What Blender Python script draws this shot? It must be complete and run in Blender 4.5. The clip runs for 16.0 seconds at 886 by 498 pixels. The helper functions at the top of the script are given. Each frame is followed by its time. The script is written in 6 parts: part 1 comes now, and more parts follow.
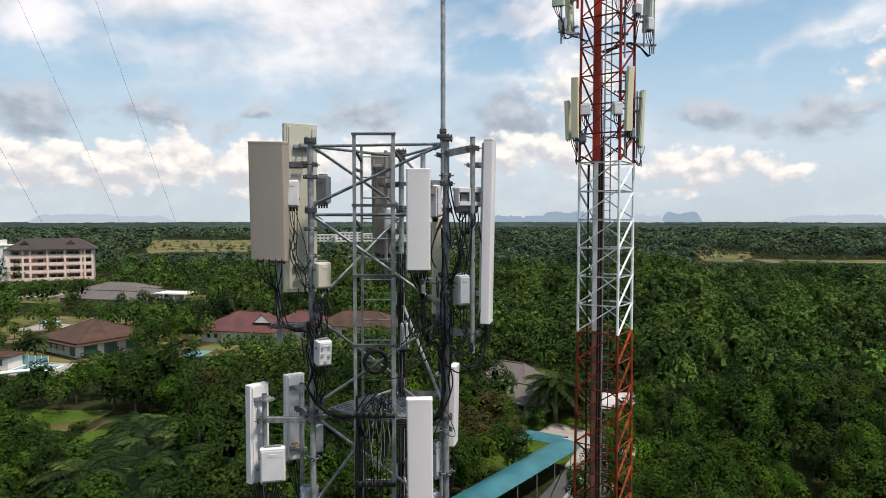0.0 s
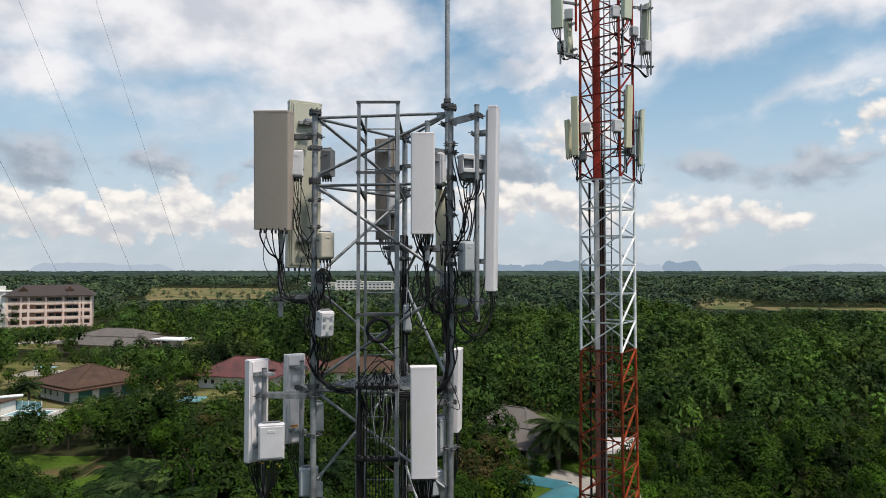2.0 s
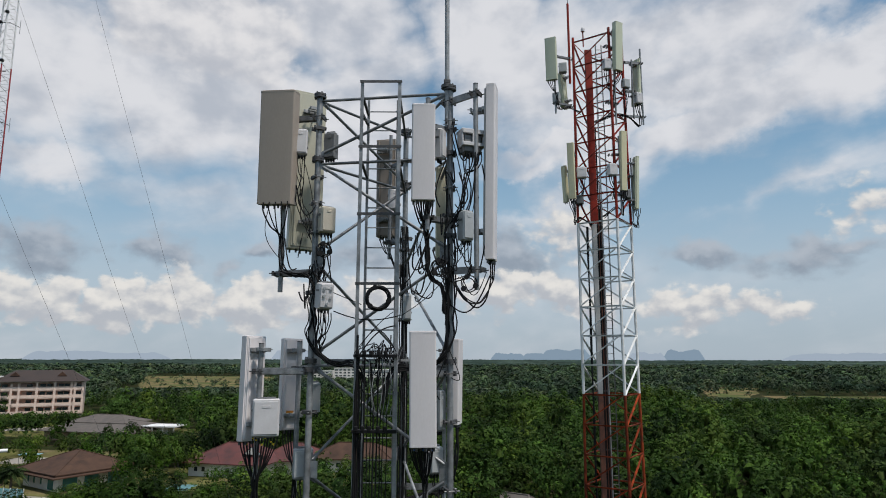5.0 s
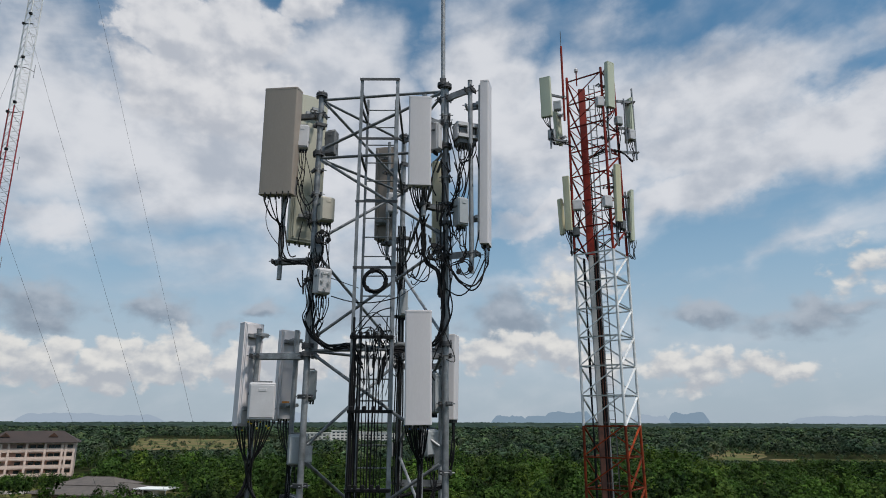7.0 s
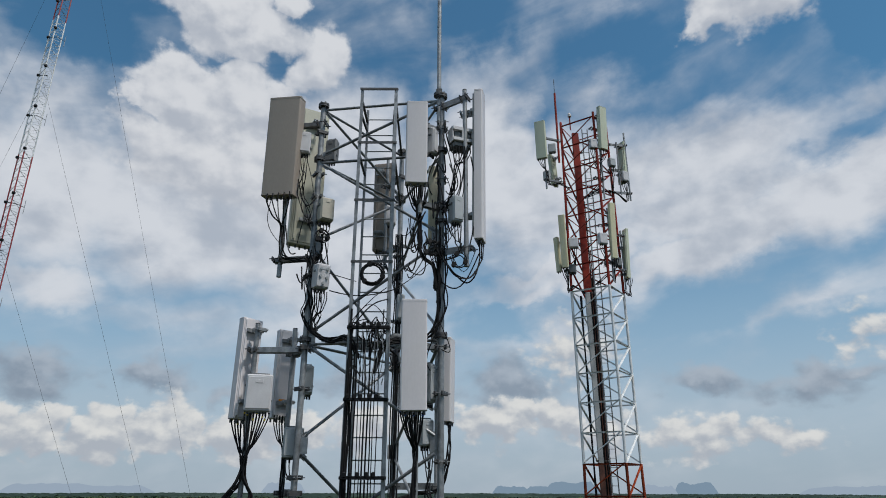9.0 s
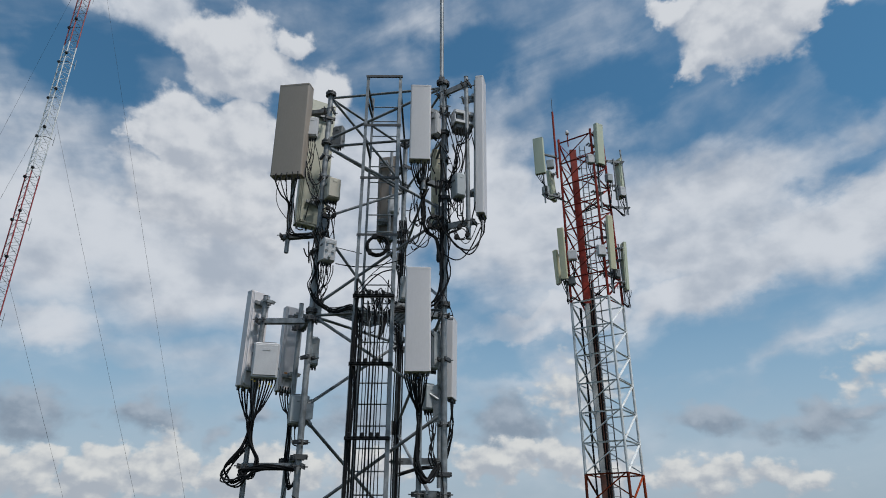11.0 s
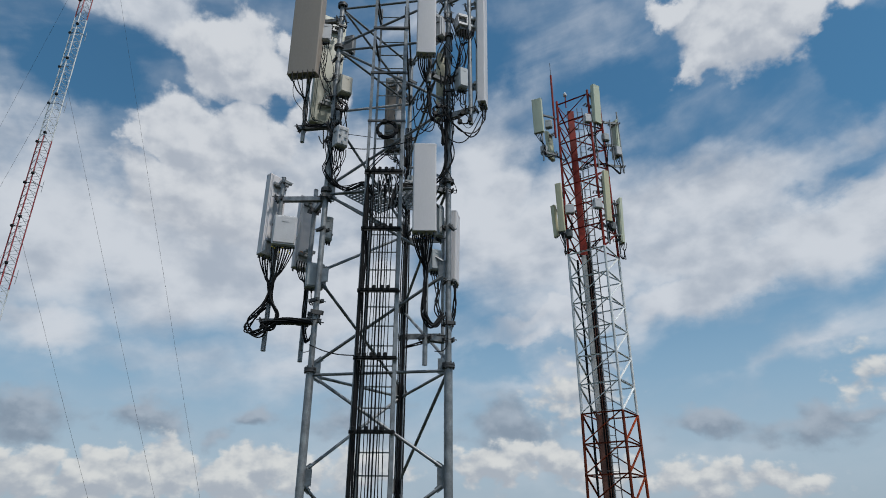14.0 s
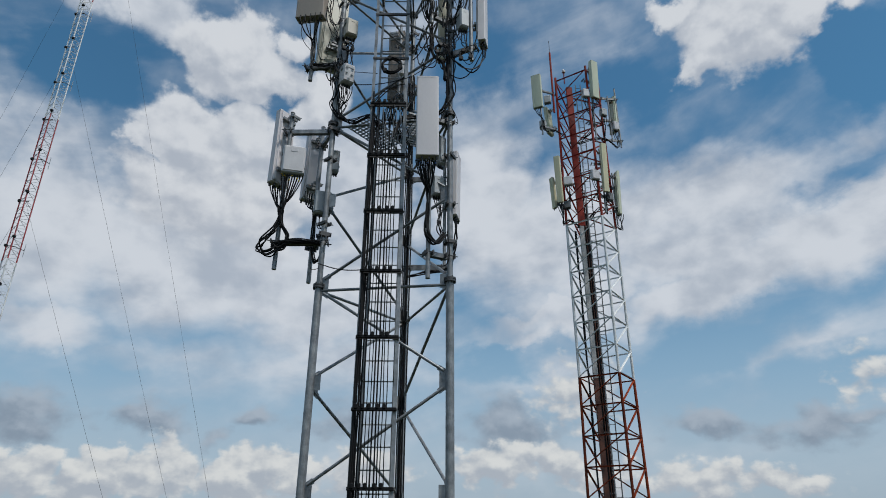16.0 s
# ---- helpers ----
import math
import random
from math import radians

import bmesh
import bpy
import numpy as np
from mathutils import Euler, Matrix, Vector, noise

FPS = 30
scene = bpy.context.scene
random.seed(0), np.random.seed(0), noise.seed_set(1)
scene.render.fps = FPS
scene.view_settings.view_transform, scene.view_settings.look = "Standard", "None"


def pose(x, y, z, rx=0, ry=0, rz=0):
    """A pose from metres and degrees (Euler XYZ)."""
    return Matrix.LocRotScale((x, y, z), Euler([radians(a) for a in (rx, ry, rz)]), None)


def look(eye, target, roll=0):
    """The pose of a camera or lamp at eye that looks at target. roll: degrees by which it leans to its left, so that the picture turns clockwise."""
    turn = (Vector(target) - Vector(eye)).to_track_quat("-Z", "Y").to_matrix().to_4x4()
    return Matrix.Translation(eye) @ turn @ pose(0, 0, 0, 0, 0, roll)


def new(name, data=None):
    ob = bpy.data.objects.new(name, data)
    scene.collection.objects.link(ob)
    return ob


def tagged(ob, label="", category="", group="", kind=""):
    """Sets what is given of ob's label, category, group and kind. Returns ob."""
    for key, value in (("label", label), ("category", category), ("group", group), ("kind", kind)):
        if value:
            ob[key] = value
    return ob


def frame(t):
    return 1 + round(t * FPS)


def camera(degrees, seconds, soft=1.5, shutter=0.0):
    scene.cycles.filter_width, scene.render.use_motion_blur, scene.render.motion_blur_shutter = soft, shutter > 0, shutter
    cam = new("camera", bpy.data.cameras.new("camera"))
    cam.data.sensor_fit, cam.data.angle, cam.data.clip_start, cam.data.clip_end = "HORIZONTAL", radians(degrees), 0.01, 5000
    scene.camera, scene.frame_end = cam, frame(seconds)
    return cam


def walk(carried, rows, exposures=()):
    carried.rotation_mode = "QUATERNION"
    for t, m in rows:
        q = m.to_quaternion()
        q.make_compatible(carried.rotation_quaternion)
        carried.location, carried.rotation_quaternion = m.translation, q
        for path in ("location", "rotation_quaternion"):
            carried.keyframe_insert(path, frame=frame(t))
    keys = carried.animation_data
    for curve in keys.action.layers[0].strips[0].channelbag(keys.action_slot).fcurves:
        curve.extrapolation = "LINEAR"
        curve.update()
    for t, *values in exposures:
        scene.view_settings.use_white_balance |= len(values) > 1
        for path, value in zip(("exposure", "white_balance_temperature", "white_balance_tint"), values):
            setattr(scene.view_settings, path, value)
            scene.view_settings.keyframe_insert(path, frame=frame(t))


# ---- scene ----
cam = camera(69.4, 16.0, 0.95)
METRES, EYE, TILT, LEAN, TURN = 9.4, 31.0, -2.7, 0.0, 0.0
ROWS = [
    (0.0, 0.0, 0.0, 0.0, -0.0, 0.0, -0.0),
    (0.5, -0.0022, 0.0018, -0.0303, -0.01, 0.78, 0.0),
    (1.0, -0.0039, 0.0043, -0.0604, -0.02, 1.78, -0.0),
    (1.5, -0.0051, 0.0071, -0.0913, -0.02, 3.05, -0.01),
    (2.0, -0.0065, 0.0114, -0.1222, -0.01, 4.38, -0.03),
    (2.5, -0.0075, 0.0158, -0.1521, -0.02, 5.69, -0.05),
    (3.0, -0.0069, 0.0204, -0.1818, -0.03, 7.01, -0.06),
    (3.5, -0.0067, 0.0233, -0.2112, -0.04, 8.33, -0.07),
    (4.0, -0.0071, 0.025, -0.2405, -0.05, 9.65, -0.09),
    (6.5, -0.0032, 0.0318, -0.3863, -0.08, 16.24, -0.13),
    (7.0, -0.0, 0.0329, -0.4151, -0.08, 17.63, -0.14),
    (7.5, 0.0025, 0.0347, -0.4434, -0.09, 19.08, -0.13),
    (8.0, 0.0057, 0.0367, -0.4716, -0.1, 20.52, -0.13),
    (8.5, 0.0077, 0.0401, -0.4995, -0.1, 21.96, -0.13),
    (9.0, 0.0062, 0.0425, -0.5263, -0.13, 23.38, -0.12),
    (11.5, 0.0004, 0.0599, -0.6685, -0.2, 26.92, -0.09),
    (12.0, 0.0005, 0.0636, -0.7088, -0.22, 26.94, -0.11),
    (12.5, -0.0003, 0.0645, -0.7472, -0.22, 26.94, -0.13),
    (13.0, -0.0029, 0.0627, -0.7854, -0.24, 26.95, -0.14),
    (13.5, -0.0053, 0.065, -0.8215, -0.25, 26.96, -0.16),
    (14.0, -0.0066, 0.0696, -0.8573, -0.26, 26.96, -0.18),
    (14.5, -0.0068, 0.074, -0.8925, -0.28, 26.96, -0.2),
    (15.0, -0.0072, 0.077, -0.9275, -0.29, 26.96, -0.22),
    (15.5, -0.009, 0.0778, -0.9614, -0.3, 26.97, -0.24),
    (16.0, -0.0095, 0.0794, -0.9945, -0.31, 26.99, -0.24),
]
EXPOSURES = [(0.0, 0.52, 6850, 14), (2.0, 0.36, 6750, 13), (4.0, 0.10, 6600, 12), (7.0, -0.02, 6420, 11), (9.0, -0.10, 6280, 10), (16.0, -0.14, 6180, 9)]
walk(cam, [(t, pose(0, 0, EYE, TILT, LEAN, TURN) @ pose(METRES * x, METRES * y, METRES * z, 90 + pitch, roll, yaw)) for t, x, y, z, yaw, pitch, roll in ROWS], EXPOSURES)

# ---- world, sun ----
SUN_EL, SUN_AZ = 64.0, 128.0      # degrees above the horizon, and to the right of the way ahead


def sky_world():
    w = bpy.data.worlds.new("sky")
    scene.world = w
    w.use_nodes = True
    nt = w.node_tree
    nt.nodes.clear()
    N, K = nt.nodes.new, nt.links.new

    def put(sock, v):
        if hasattr(v, "is_output"):
            K(v, sock)
        else:
            sock.default_value = v

    def m(op, a, b=0.0, c=0.0, clamp=False):
        n = N("ShaderNodeMath")
        n.operation, n.use_clamp = op, clamp
        for s, v in zip(n.inputs, (a, b, c)):
            put(s, v)
        return n.outputs[0]

    def vec(x, y, z=0.0):
        n = N("ShaderNodeCombineXYZ")
        for s, v in zip(n.inputs, (x, y, z)):
            put(s, v)
        return n.outputs[0]

    def fbm(v, scale, detail, rough=0.55, dist=0.0):
        n = N("ShaderNodeTexNoise")
        put(n.inputs["Vector"], v)
        n.inputs["Scale"].default_value, n.inputs["Detail"].default_value = scale, detail
        n.inputs["Roughness"].default_value, n.inputs["Distortion"].default_value = rough, dist
        return n.outputs["Fac"]

    def ramp(f, lo, hi, a=0.0, b=1.0):
        n = N("ShaderNodeMapRange")
        n.interpolation_type = "SMOOTHSTEP"
        for s, v in zip(n.inputs, (f, lo, hi, a, b)):
            put(s, v)
        return n.outputs[0]

    def mix(f, a, b):
        n = N("ShaderNodeMix")
        n.data_type = "RGBA"
        put(n.inputs[0], f)
        for s, v in ((n.inputs[6], a), (n.inputs[7], b)):
            put(s, v if hasattr(v, "is_output") else (*v, 1.0))
        return n.outputs[2]

    tc = N("ShaderNodeTexCoord").outputs["Generated"]
    sep = N("ShaderNodeSeparateXYZ")
    K(tc, sep.inputs[0])
    X, Y, Z = sep.outputs
    az = m("MULTIPLY", m("ARCTAN2", X, Y), 57.29578)
    el = m("MULTIPLY", m("ARCSINE", Z), 57.29578)
    # billows push the outlines of the clouds about
    warp = N("ShaderNodeTexNoise")
    put(warp.inputs["Vector"], vec(m("MULTIPLY", az, 0.17), m("MULTIPLY", el, 0.22)))
    warp.inputs["Scale"].default_value, warp.inputs["Detail"].default_value, warp.inputs["Roughness"].default_value = 1.0, 8.0, 0.56
    wsep = N("ShaderNodeSeparateXYZ")
    K(warp.outputs["Color"], wsep.inputs[0])
    here = vec(m("ADD", az, m("MULTIPLY", m("SUBTRACT", wsep.outputs[0], 0.5), 9.0)), m("ADD", el, m("MULTIPLY", m("SUBTRACT", wsep.outputs[1], 0.5), 6.5)))

    turned = {0: here}

    def leaning(angle):
        if angle not in turned:
            n = N("ShaderNodeVectorRotate")
            n.rotation_type = "Z_AXIS"
            K(here, n.inputs["Vector"])
            n.inputs["Angle"].default_value = radians(-angle)
            turned[angle] = n.outputs[0]
        return turned[angle]

    def blobs(rows, lower=0.0):
        """The greatest of amount x (1 - distance from the middle): 0 at each outline, less outside."""
        total = None
        for a, e, wa, we, amount, lean in rows:
            mp = N("ShaderNodeVectorMath")
            mp.operation = "MULTIPLY_ADD"
            K(leaning(lean), mp.inputs[0])
            ca, sa = math.cos(radians(lean)), math.sin(radians(lean))
            x, y = a * ca + (e - lower) * sa, (e - lower) * ca - a * sa
            mp.inputs[1].default_value, mp.inputs[2].default_value = (1 / wa, 1 / we, 0), (-x / wa, -y / we, 0)
            ln = N("ShaderNodeVectorMath")
            ln.operation = "LENGTH"
            K(mp.outputs[0], ln.inputs[0])
            f = m("MULTIPLY_ADD", ln.outputs["Value"], -amount, amount)
            total = f if total is None else m("MAXIMUM", total, f)
        return m("MAXIMUM", total, -1.0)

    # degrees to the right, degrees up, half width, half height, amount, lean
    HEAPS = ((-22.7, 38.9, 6.4, 3.6, 1, 0), (-19.1, 38.4, 4.5, 2.7, 0.9, 0), (-24.9, 31.7, 5.9, 3.2, 1, 0), (-19.6, 31.7, 5.8, 4.2, 1, 0), (-28.9, 30.5, 2.1, 1.2, 0.8, 0), (-26.0, 27.2, 4.2, 3.6, 0.8, 0),
             (-19.3, 26.4, 7.6, 5.2, 0.85, 0), (-16.5, 40.2, 3.0, 1.8, 0.8, 0), (-13.0, 36.0, 4.0, 3.0, 0.8, 0), (31.2, 39.1, 7.3, 3.9, 1, -8), (25.9, 41.8, 3.3, 1.5, 0.85, 0), (36.5, 38.2, 3.9, 1.9, 0.9, 0),
             (27.2, 37.9, 3.1, 2.1, 0.85, 0))
    OVERHEAD = ((-6.5, 57, 26, 4.4, 0.9, 0), (38.4, 53, 19.3, 3.8, 0.9, 0), (-50, 48, 12.4, 3.6, 0.9, 0), (120, 40, 40, 12, 0.9, 0), (-120, 40, 40, 12, 0.9, 0), (175, 30, 40, 12, 0.9, 0))
    LOWS = ((-31.7, 4.4, 2.6, 2.1, 1, 0), (-26.9, 4.3, 3.0, 1.8, 0.95, 0), (-22.2, 4.8, 3.3, 2.6, 1, 0), (-16.7, 4.8, 3.5, 1.8, 0.95, 0), (-12.1, 4.5, 2.7, 1.5, 0.8, 0), (4.9, 5.6, 3.6, 1.9, 0.8, 0),
            (10.1, 6.1, 2.8, 1.9, 0.85, 0), (13.2, 4.6, 2.7, 1.3, 0.7, 0), (21.5, 4.0, 4.3, 1.2, 0.5, 0), (27.2, 3.6, 3.5, 0.9, 0.45, 0), (12.0, 11.5, 2.9, 1.7, 0.3, 0), (34.5, 11.6, 1.4, 1.0, 0.15, 0),
            (-36, 4.6, 3, 2, 0.9, 0), (-6, 5.0, 3.5, 1.7, 0.7, 0))
    GREYS = ((-32.3, 8.6, 4.0, 1.9, 1, 0), (-24.4, 8.6, 2.9, 1.5, 0.9, 0), (-15.2, 9.4, 1.9, 0.9, 0.7, 0), (6.5, 9.2, 4.9, 2.6, 0.8, 0), (22.4, 8.5, 3.6, 1.3, 0.9, 5), (29.7, 7.8, 3.7, 1.9, 0.95, -5), (-18.4, 7.8, 1.1, 0.7, 0.5, 0),
             (-7.8, 9.1, 3.9, 1.9, 0.7, 0), (33.6, 8.5, 2.1, 0.8, 0.6, 0), (-38, 9, 4, 1.5, 0.8, 0), (39, 8, 4, 1.5, 0.8, 0))
    VEILS = ((-31.4, 40.4, 11.2, 2.6, 0.9, -8), (-34.4, 22.9, 10, 8.5, 1, 0), (-33.6, 15.2, 7.5, 3, 0.75, 0), (-23.6, 22.9, 14, 8.5, 1, 0), (-11.7, 19.8, 13, 6.2, 1, 0), (-9.2, 28.0, 9.5, 8.4, 0.85, 0), (3.9, 28.3, 7.0, 10, 0.95, 10),
             (12.1, 24.4, 13, 8, 1, 8), (24.4, 24.4, 15, 5.8, 1, 10), (35.4, 22.2, 10, 5.2, 1, 8), (12.1, 18.7, 12, 2.2, 1, 17), (26.3, 19.9, 13, 2.9, 1, 14), (46, 25, 10, 6, 1, 8), (-46, 24, 12, 9, 1, 0))
    WISPS = ((30.2, 13.7, 11, 2.6, 0.6, 8), (10.1, 13.2, 11, 3.2, 0.55, 0), (-7.1, 14.2, 14, 4.5, 0.85, 0), (-25.4, 12.9, 12, 3.0, 0.65, 0), (38.2, 28.0, 4.5, 3.0, 0.6, 20), (-1.5, 43.8, 7.9, 2.2, 0.35, 0), (16.5, 33.8, 5.5, 4.5, 0.5, 30),
             (8, 36.5, 8, 3, 0.35, 20))
    HOLES = ((6.2, 14.3, 6.1, 1.7, 0.9, 5), (35.9, 25.4, 3.5, 1.5, 0.6, 5), (24, 14.2, 9, 2.2, 0.8, 8), (33, 12.0, 7, 2.0, 0.7, 8), (-27, 12.2, 8, 1.8, 0.6, 0), (8, 17.2, 5, 1.0, 0.5, 17), (-34.9, 34.0, 6.0, 3.0, 0.9, 0), (18, 36.5, 9, 4.0, 0.8, 0), (40, 34, 4.5, 4.5, 0.9, 0), (4, 40.5, 8, 3.5, 0.7, 0))
    flat = vec(az, m("MULTIPLY", el, 1.35))
    shifted = vec(m("ADD", az, 0.35), m("MULTIPLY", m("ADD", el, 0.75), 1.35))
    billow, billow_up = fbm(flat, 0.27, 8.0, 0.48, 0.1), fbm(shifted, 0.27, 8.0, 0.48, 0.1)
    curl, curl_up = fbm(flat, 0.60, 6.0, 0.47, 0.1), fbm(shifted, 0.60, 6.0, 0.47, 0.1)
    soft = fbm(vec(m("MULTIPLY", az, 0.10), m("MULTIPLY", el, 0.16), 2.0), 1.0, 8.0, 0.55, 0.2)
    streak = fbm(vec(m("ADD", m("MULTIPLY", az, 0.050), m("MULTIPLY", el, 0.022)), m("ADD", m("MULTIPLY", el, 0.19), m("MULTIPLY", az, -0.045)), 3.0), 1.0, 9.0, 0.53, 0.4)

    def less(a, b):
        return m("SUBTRACT", a, b)

    def lit(field, field_up, noise_a, noise_b, amount):
        """How far a part of a cloud is turned to the light above it."""
        return m("ADD", m("MULTIPLY_ADD", less(field, field_up), 0.55, 0.5), m("MULTIPLY", less(noise_a, noise_b), amount))
    heaps, heaps_up = m("MAXIMUM", blobs(HEAPS), blobs(OVERHEAD)), blobs(HEAPS, 1.6)
    lows, lows_up = blobs(LOWS), blobs(LOWS, 0.8)
    greys, greys_up = blobs(GREYS), blobs(GREYS, 0.9)
    d_heap = ramp(m("MULTIPLY_ADD", less(billow, 0.5), 0.95, heaps), -0.06, 0.26, 0.0, 0.97)
    l_heap = ramp(lit(heaps, heaps_up, billow, billow_up, 1.5), 0.12, 0.82)
    d_low = ramp(m("MULTIPLY_ADD", less(curl, 0.5), 1.2, m("MULTIPLY_ADD", lows, 1.0, 0.14)), -0.04, 0.32, 0.0, 0.94)
    l_low = ramp(lit(lows, lows_up, curl, curl_up, 1.2), 0.18, 0.95)
    d_grey = ramp(m("MULTIPLY_ADD", less(billow, 0.5), 1.6, m("ADD", greys, 0.22)), -0.05, 0.75, 0.0, 0.85)
    l_grey = ramp(lit(greys, greys_up, curl, curl_up, 0.9), 0.22, 1.0)
    cover = m("MAXIMUM", m("MULTIPLY", m("MAXIMUM", blobs(VEILS), 0.0), 1.75), m("MAXIMUM", blobs(WISPS), 0.0))
    cover = less(m("MINIMUM", cover, 1.0), m("MULTIPLY", m("MAXIMUM", blobs(HOLES), 0.0), 0.9))
    d_veil = ramp(m("ADD", cover, m("ADD", m("MULTIPLY", less(streak, 0.5), 1.6), m("MULTIPLY", less(billow, 0.5), 0.35))), -0.28, 0.98, 0.0, 0.96)
    shade = ramp(m("ADD", m("MULTIPLY", soft, 0.6), m("MULTIPLY", billow, 0.4)), 0.36, 0.60)
    sky = N("ShaderNodeTexSky")
    sky.sky_type, sky.sun_disc = "NISHITA", False
    sky.sun_elevation, sky.sun_rotation = radians(SUN_EL), radians(SUN_AZ)
    sky.air_density, sky.dust_density, sky.ozone_density = 1.0, 0.6, 1.0
    blue = N("ShaderNodeVectorMath")
    blue.operation = "MULTIPLY"
    K(sky.outputs[0], blue.inputs[0])
    blue.inputs[1].default_value = (0.058, 0.100, 0.104)
    c = blue.outputs[0]
    c = mix(ramp(el, 27.0, 3.0, 0.0, 0.90), c, mix(ramp(el, 13.0, 5.0), (0.375, 0.485, 0.59), mix(ramp(el, 6.0, 1.0), (0.43, 0.505, 0.58), (0.39, 0.455, 0.53))))            # bright haze over the horizon
    c = mix(d_veil, c, mix(shade, (0.45, 0.49, 0.55), (0.70, 0.715, 0.74)))
    c = mix(d_heap, c, mix(l_heap, (0.47, 0.50, 0.55), (0.72, 0.725, 0.735)))
    c = mix(d_grey, c, mix(l_grey, (0.245, 0.295, 0.36), (0.42, 0.465, 0.52)))
    c = mix(d_low, c, mix(l_low, (0.44, 0.47, 0.51), (0.76, 0.748, 0.71)))
    c = mix(ramp(el, 0.0, -6.0), c, (0.10, 0.13, 0.10))
    bg = N("ShaderNodeBackground")
    K(c, bg.inputs["Color"])
    bg.inputs["Strength"].default_value = 1.0
    out = N("ShaderNodeOutputWorld")
    K(bg.outputs[0], out.inputs["Surface"])


sky_world()
sun = new("sun", bpy.data.lights.new("sun", "SUN"))
sun.data.energy, sun.data.angle, sun.data.color = 3.4, radians(5), (1.0, 0.95, 0.88)
_a, _e = radians(SUN_AZ), radians(SUN_EL)
sun.matrix_world = look((60 * math.sin(_a), 60 * math.cos(_a), 90), (60 * math.sin(_a) - math.sin(_a) * math.cos(_e), 60 * math.cos(_a) - math.cos(_a) * math.cos(_e), 90 - math.sin(_e)))

# ---- materials ----
def material(name, color, rough=0.6, metal=0.0, vary=0.15, scale=6.0, fine=60.0, bump=0.15, other=None, other_at=(0.5, 0.7), stretch=(1, 1, 1), island=0.0, piece=0.0, spec=0.5):
    """Base colour with variation at two scales, an optional second colour in patches, and fine relief."""
    mt = bpy.data.materials.new(name)
    mt.use_nodes = True
    nt = mt.node_tree
    N, K = nt.nodes.new, nt.links.new
    bs = nt.nodes["Principled BSDF"]
    bs.inputs["Metallic"].default_value = metal
    bs.inputs["Specular IOR Level"].default_value = spec
    geo = N("ShaderNodeTexCoord").outputs["Object"]
    mp = N("ShaderNodeMapping")
    mp.inputs["Scale"].default_value = stretch
    K(geo, mp.inputs["Vector"])

    def noise_of(s, d):
        n = N("ShaderNodeTexNoise")
        n.inputs["Scale"].default_value, n.inputs["Detail"].default_value = s, d
        K(mp.outputs[0], n.inputs["Vector"])
        return n.outputs["Fac"]
    big, small = noise_of(scale, 5.0), noise_of(fine, 3.0)

    def mrange(f, a, b, lo=0.3, hi=0.7):
        n = N("ShaderNodeMapRange")
        n.inputs[1].default_value, n.inputs[2].default_value = lo, hi
        n.inputs[3].default_value, n.inputs[4].default_value = a, b
        K(f, n.inputs[0])
        return n.outputs[0]

    def times(a, b):
        n = N("ShaderNodeMath")
        n.operation = "MULTIPLY"
        K(a, n.inputs[0])
        K(b, n.inputs[1])
        return n.outputs[0]
    k = times(mrange(big, 1 - vary, 1 + vary), mrange(small, 1 - vary * 0.5, 1 + vary * 0.5))
    if island:
        k = times(k, mrange(N("ShaderNodeNewGeometry").outputs["Random Per Island"], 1 - island, 1 + island, 0, 1))
    if piece:
        k = times(k, mrange(N("ShaderNodeObjectInfo").outputs["Random"], 1 - piece, 1 + piece, 0, 1))
    mx = N("ShaderNodeMix")
    mx.data_type = "RGBA"
    mx.inputs[6].default_value = (*color, 1)
    mx.inputs[7].default_value = (*(other or color), 1)
    K(mrange(noise_of(scale * 0.7, 7.0), 0.0, 1.0, *other_at), mx.inputs[0])
    sc = N("ShaderNodeVectorMath")
    sc.operation = "SCALE"
    K(mx.outputs[2], sc.inputs[0])
    K(k, sc.inputs["Scale"])
    K(sc.outputs[0], bs.inputs["Base Color"])
    K(mrange(big, max(0.05, rough - 0.08), min(1, rough + 0.08)), bs.inputs["Roughness"])
    if bump:
        b = N("ShaderNodeBump")
        b.inputs["Strength"].default_value, b.inputs["Distance"].default_value = bump, 0.01
        K(small, b.inputs["Height"])
        K(b.outputs[0], bs.inputs["Normal"])
    return mt


